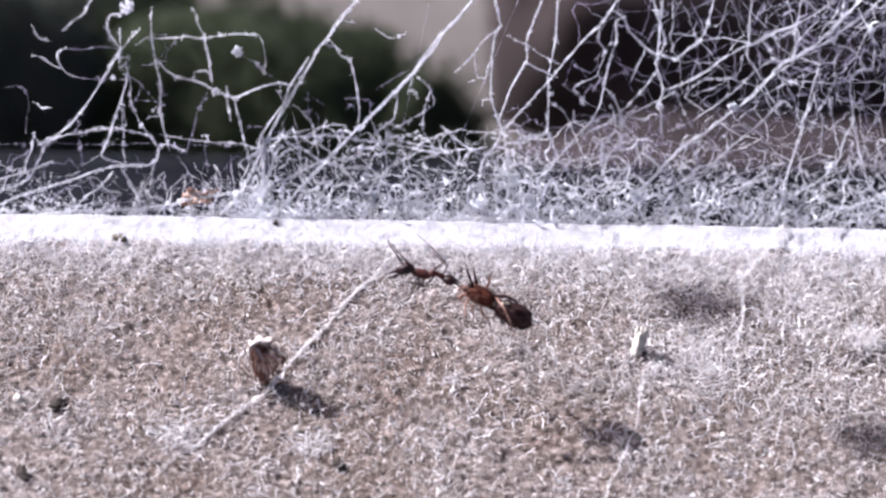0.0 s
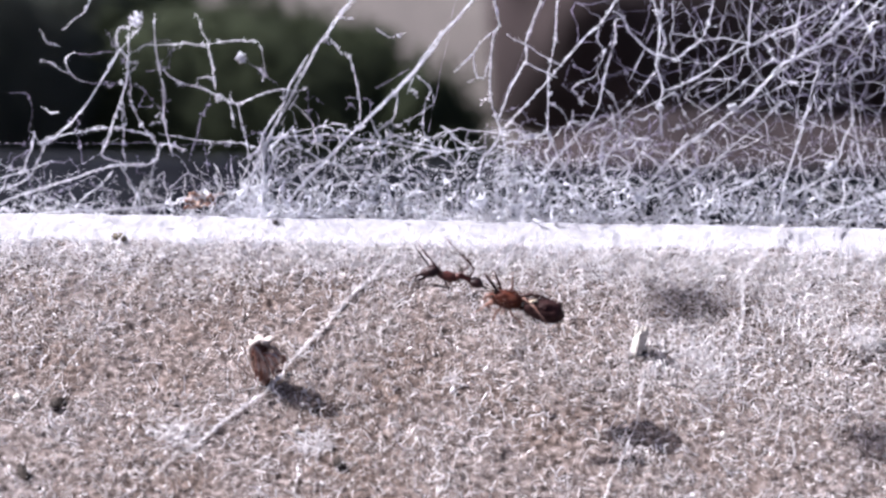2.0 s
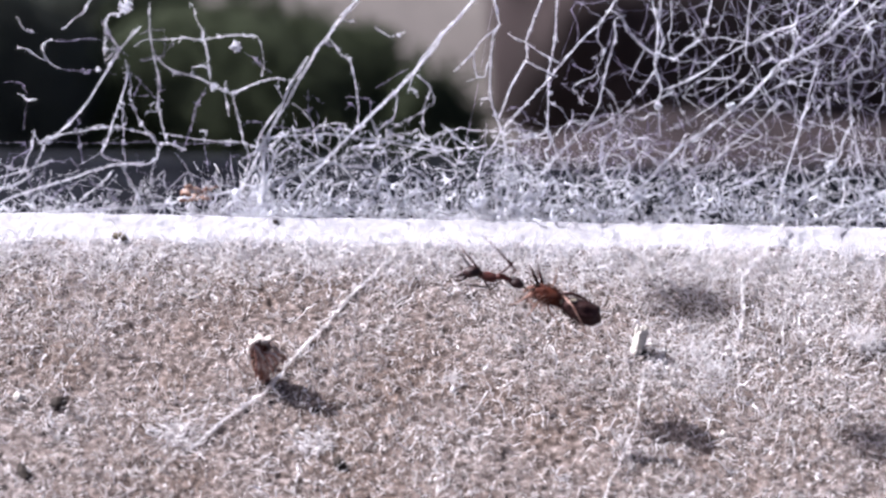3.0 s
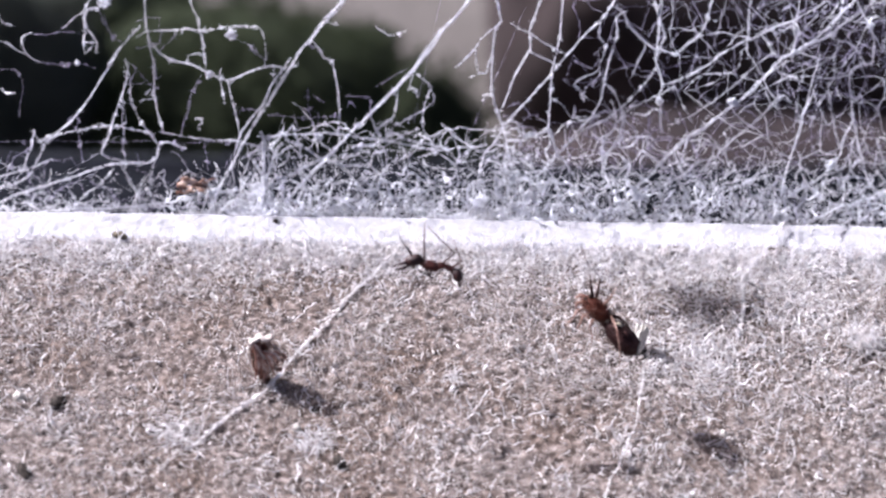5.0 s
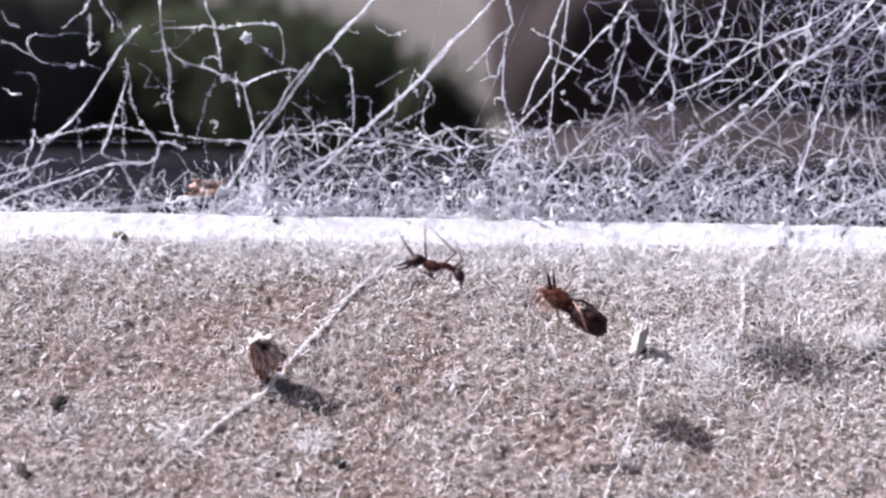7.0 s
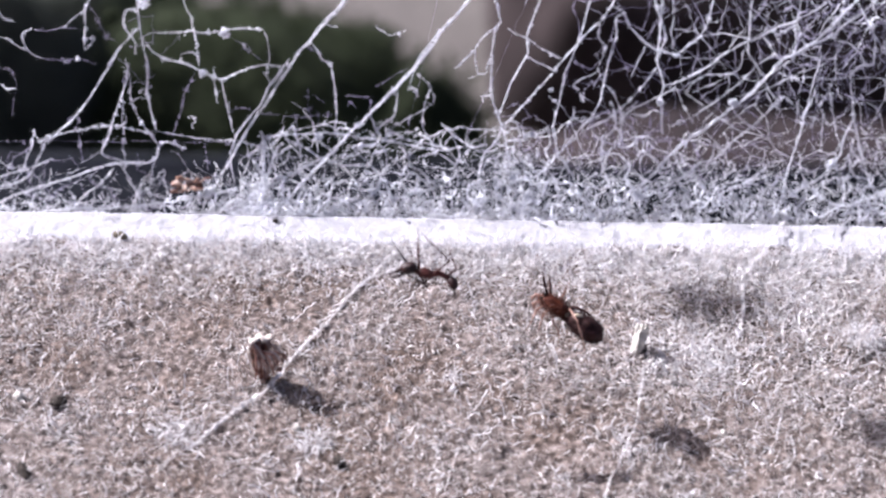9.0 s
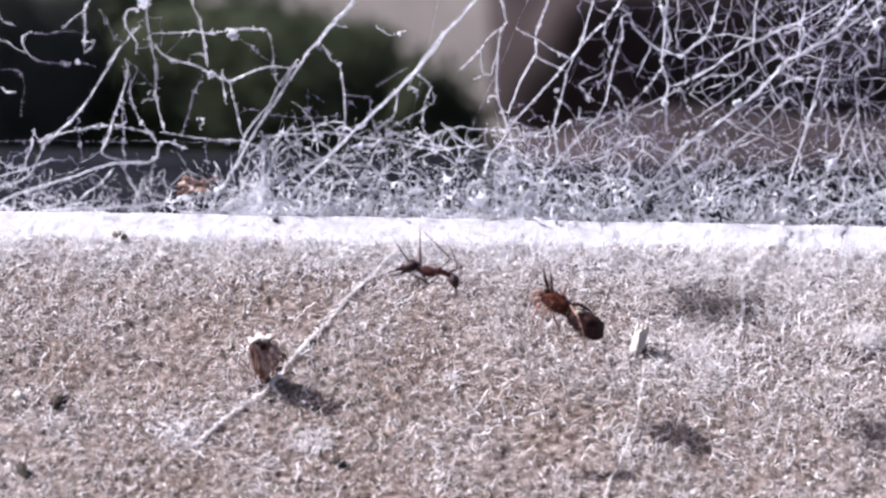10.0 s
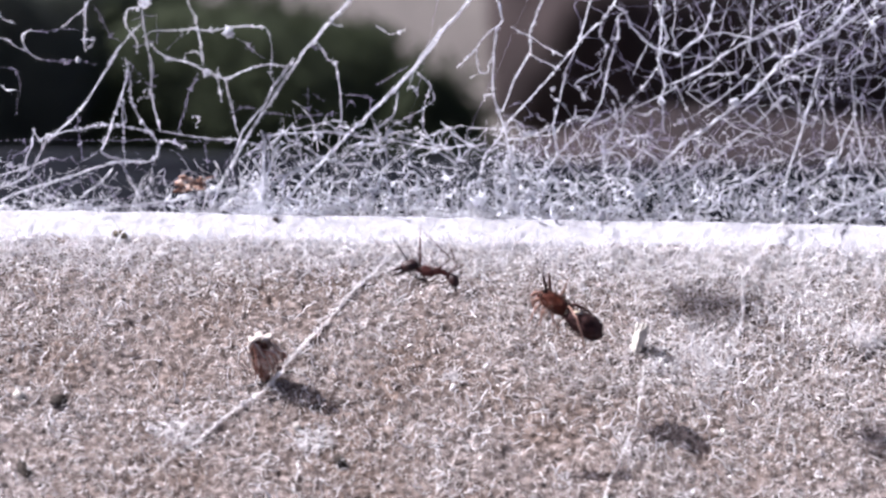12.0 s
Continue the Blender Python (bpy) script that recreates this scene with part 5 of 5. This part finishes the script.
    walk(web_cable, [(t, FOOT @ pose(0, 0, 0, 0, 0, -a)) for t, a in ((0, 0.0), (2, 0.1), (3.0, 0.3), (5.0, -0.2), (5.5, 0.4), (6.0, 2.2), (6.5, 2.9), (7.0, 3.6), (8.0, 1.2), (9.0, -0.3), (9.5, 0.0), (10.0, 0.8), (10.5, 0.4), (11.0, 0.1), (12.0, 0.0))])
    sway(web_middle, WEB, [(0, -3, -2), (1.0, -6, -4), (2.0, -5, -3), (3.0, -5, -3), (4.0, -3, 0), (5.0, -2, 2), (5.5, 0, 2), (6.0, 12, -3), (6.5, 12, -2), (7.0, 18, -4), (8.0, 6, -1), (9.0, -3, 0), (9.5, -1, 1), (10.0, 7, -1), (10.5, 3, -1), (12.0, 0, 0)])
    sway(web_fork, WEB, [(0, -6, -8), (0.6, -7, -24), (1.0, -7, -10), (1.5, -7, -14), (2.0, -7, -9), (3.0, -6, -8), (4.0, -3, 2), (5.0, 0, 8), (5.5, 3, 8), (6.0, 24, -2), (6.5, 27, 4), (7.0, 36, -2), (8.0, 12, -1), (9.0, -5, -2), (9.5, -1, 3), (10.0, 10, -2), (10.5, 4, 0), (11.0, 3, 0), (12.0, 0, 0)])
    walk(web_lean, [(t, WEB @ Matrix.Translation(web(985, 272, 0)) @ pose(0, 0, 0, 0, 0, a)) for t, a in ((0, 12.0), (3.0, 12.2), (5.0, 10.0), (5.5, 9.5), (6.0, 9.0), (7.0, 8.0), (8.0, 4.0), (9.0, 0.2), (10.0, -1.0), (12.0, 0.0))])
    sway(web_right, WEB, [(0, -3, -2), (1.0, -4, -2), (2.0, -3, -4), (3.0, -6, -4), (4.0, -5, 0), (5.0, -4, 3), (5.5, -1, 1), (6.0, 12, -5), (6.5, 10, -4), (7.0, 18, -9), (8.0, 6, -3), (9.0, -2, 1), (9.5, -1, 1), (10.0, 6, -1), (10.5, 3, -1), (11.0, 1, -1), (12.0, 0, 0)])
    walk(ant, [(0, hung(-1.53, -16.33, 10.60, -4.9)), (0.3, hung(-1.42, -16.33, 10.60, -4.9)), (0.5, hung(-0.12, -16.60, 10.60, -4.9)), (0.6, hung(0.33, -16.53, 10.60, -4.9)), (0.75, hung(0.03, -16.17, 10.60, -4.9)), (0.9, hung(-0.36, -15.87, 10.60, -4.9)), (1.0, hung(-0.36, -15.81, 10.60, -4.9)), (1.2, hung(0.03, -16.66, 10.60, -4.9)), (1.5, hung(0.22, -16.83, 10.60, -4.9)), (2.0, hung(0.26, -16.65, 10.60, -4.9)), (2.4, hung(0.26, -16.53, 10.60, -4.9)), (2.7, hung(0.53, -16.70, 10.60, -4.9)), (2.9, hung(1.02, -16.69, 10.60, -4.9)), (3.0, hung(3.00, -16.70, 10.60, -4.9)), (3.1, hung(3.08, -16.39, 10.60, -4.9)), (3.2, hung(3.00, -16.34, 10.60, -4.9)), (3.7, hung(1.85, -16.57, 10.91, -5.9)), (4.3, hung(-0.35, -16.86, 11.29, -5.9)), (4.8, hung(-1.11, -16.97, 11.60, -5.9)), (5.0, hung(-0.92, -16.96, 11.60, -5.9)), (5.5, hung(-0.92, -17.14, 11.60, -5.9)), (6.0, hung(-0.89, -16.84, 11.60, -5.9)), (6.5, hung(-0.92, -17.02, 11.60, -5.9)), (7.0, hung(-0.81, -16.96, 11.60, -5.9)), (8.0, hung(-1.11, -17.39, 11.60, -5.9)), (9.0, hung(-1.25, -17.82, 11.60, -5.9)), (9.5, hung(-1.18, -17.69, 11.60, -5.9)), (10, hung(-1.14, -17.63, 11.60, -5.9)), (12, hung(-1.18, -17.69, 11.60, -5.9))])
    walk(spider, [(0, hung(3.54, -15.91, 7.74, -28)), (0.3, hung(3.85, -15.90, 7.74, -27)), (0.6, hung(5.13, -15.87, 7.74, -27)), (0.9, hung(4.64, -15.27, 7.74, -26)), (1.2, hung(5.21, -15.80, 7.74, -25)), (1.5, hung(5.48, -16.04, 7.74, -16)), (2.0, hung(5.48, -15.98, 7.74, -15)), (2.4, hung(5.60, -15.73, 7.74, -15)), (2.7, hung(5.75, -15.79, 7.74, -17)), (2.9, hung(6.13, -15.96, 7.74, -20)), (3.0, hung(8.15, -15.73, 7.74, -24)), (3.1, hung(8.05, -15.49, 7.74, -16)), (3.2, hung(8.11, -14.97, 7.57, -6)), (3.7, hung(9.70, -15.45, 7.40, -24)), (4.3, hung(10.81, -16.65, 7.31, -42)), (4.8, hung(11.12, -17.30, 7.31, -46)), (5.2, hung(11.24, -17.30, 7.31, -47)), (5.6, hung(11.24, -17.30, 7.31, -47)), (5.9, hung(11.12, -17.36, 7.31, -43)), (6.1, hung(10.97, -17.25, 7.31, -40)), (6.2, hung(10.24, -15.64, 7.31, -38)), (6.3, hung(8.95, -15.79, 7.31, -32)), (6.5, hung(8.82, -16.04, 7.31, -33)), (7.0, hung(8.79, -15.92, 7.31, -33)), (8.0, hung(8.62, -16.41, 7.31, -33)), (9.0, hung(8.49, -16.71, 7.31, -34)), (9.5, hung(8.50, -16.41, 7.31, -34)), (10, hung(8.58, -16.35, 7.31, -34)), (11, hung(8.46, -16.41, 7.31, -34)), (11.5, hung(8.45, -16.65, 7.31, -34)), (12, hung(8.46, -16.53, 7.31, -34))])
    def hinge(ob, x, y, rows):
        walk(ob, [(t, Matrix.Translation((x * MM, y * MM, 0)) @ pose(0, 0, 0, 0, 0, a) @ Matrix.Translation((-x * MM, -y * MM, 0))) for t, a in rows])
    hinge(ant_gaster, 1.65, -0.22, [(0, 50), (0.9, 46), (2.9, 50), (3.2, 44), (3.8, 20), (4.4, 4), (4.8, 0), (12, 0)])
    hinge(ant_legs[1], -0.30, 0.20, [(0, 42), (1.0, 36), (2.9, 40), (3.2, 30), (4.0, 10), (4.8, 0), (8.0, 2), (12, 0)])
    hinge(ant_legs[3], 1.40, 0.05, [(0, 30), (1.0, 24), (2.9, 28), (3.2, 18), (4.0, 6), (4.8, 0), (12, 0)])
    hinge(ant_legs[5], 0.30, -0.10, [(0, 6), (2.9, 8), (3.2, 4), (4.8, -12), (12, -12)])
    legs = [(0.0, 0), (0.4, 14), (0.8, -10), (1.2, 16), (1.6, -8), (2.2, 6), (2.8, -10), (3.2, 12), (4.0, -12), (4.8, 6), (6.0, 0), (6.15, 18), (6.3, -4), (6.6, 0), (12.0, 0)]
    reach = [(0.0, 20), (0.6, 8), (0.9, -10), (1.2, -30), (1.5, -52), (2.9, -50), (3.1, -40), (3.3, -10), (4.0, 10), (4.8, 0), (6.1, 0), (6.25, 14), (6.5, 0), (12.0, 0)]
    for k, (leg, hip) in enumerate(spider_legs):
        if k in (4, 5):
            walk(leg, [(t, Matrix.Translation(hip * MM) @ pose(0, 0, 0, 0, 0, a * (1.0 if k == 4 else 0.6))) for t, a in reach])
            continue
        s = (1, -1, 0.7, -0.8, -1, 0.9, -0.7, 0.6)[k]
        walk(leg, [(t, Matrix.Translation(hip * MM) @ pose(0, 0, 0, 0.4 * a * s, 0, a * s)) for t, a in legs])


motions()
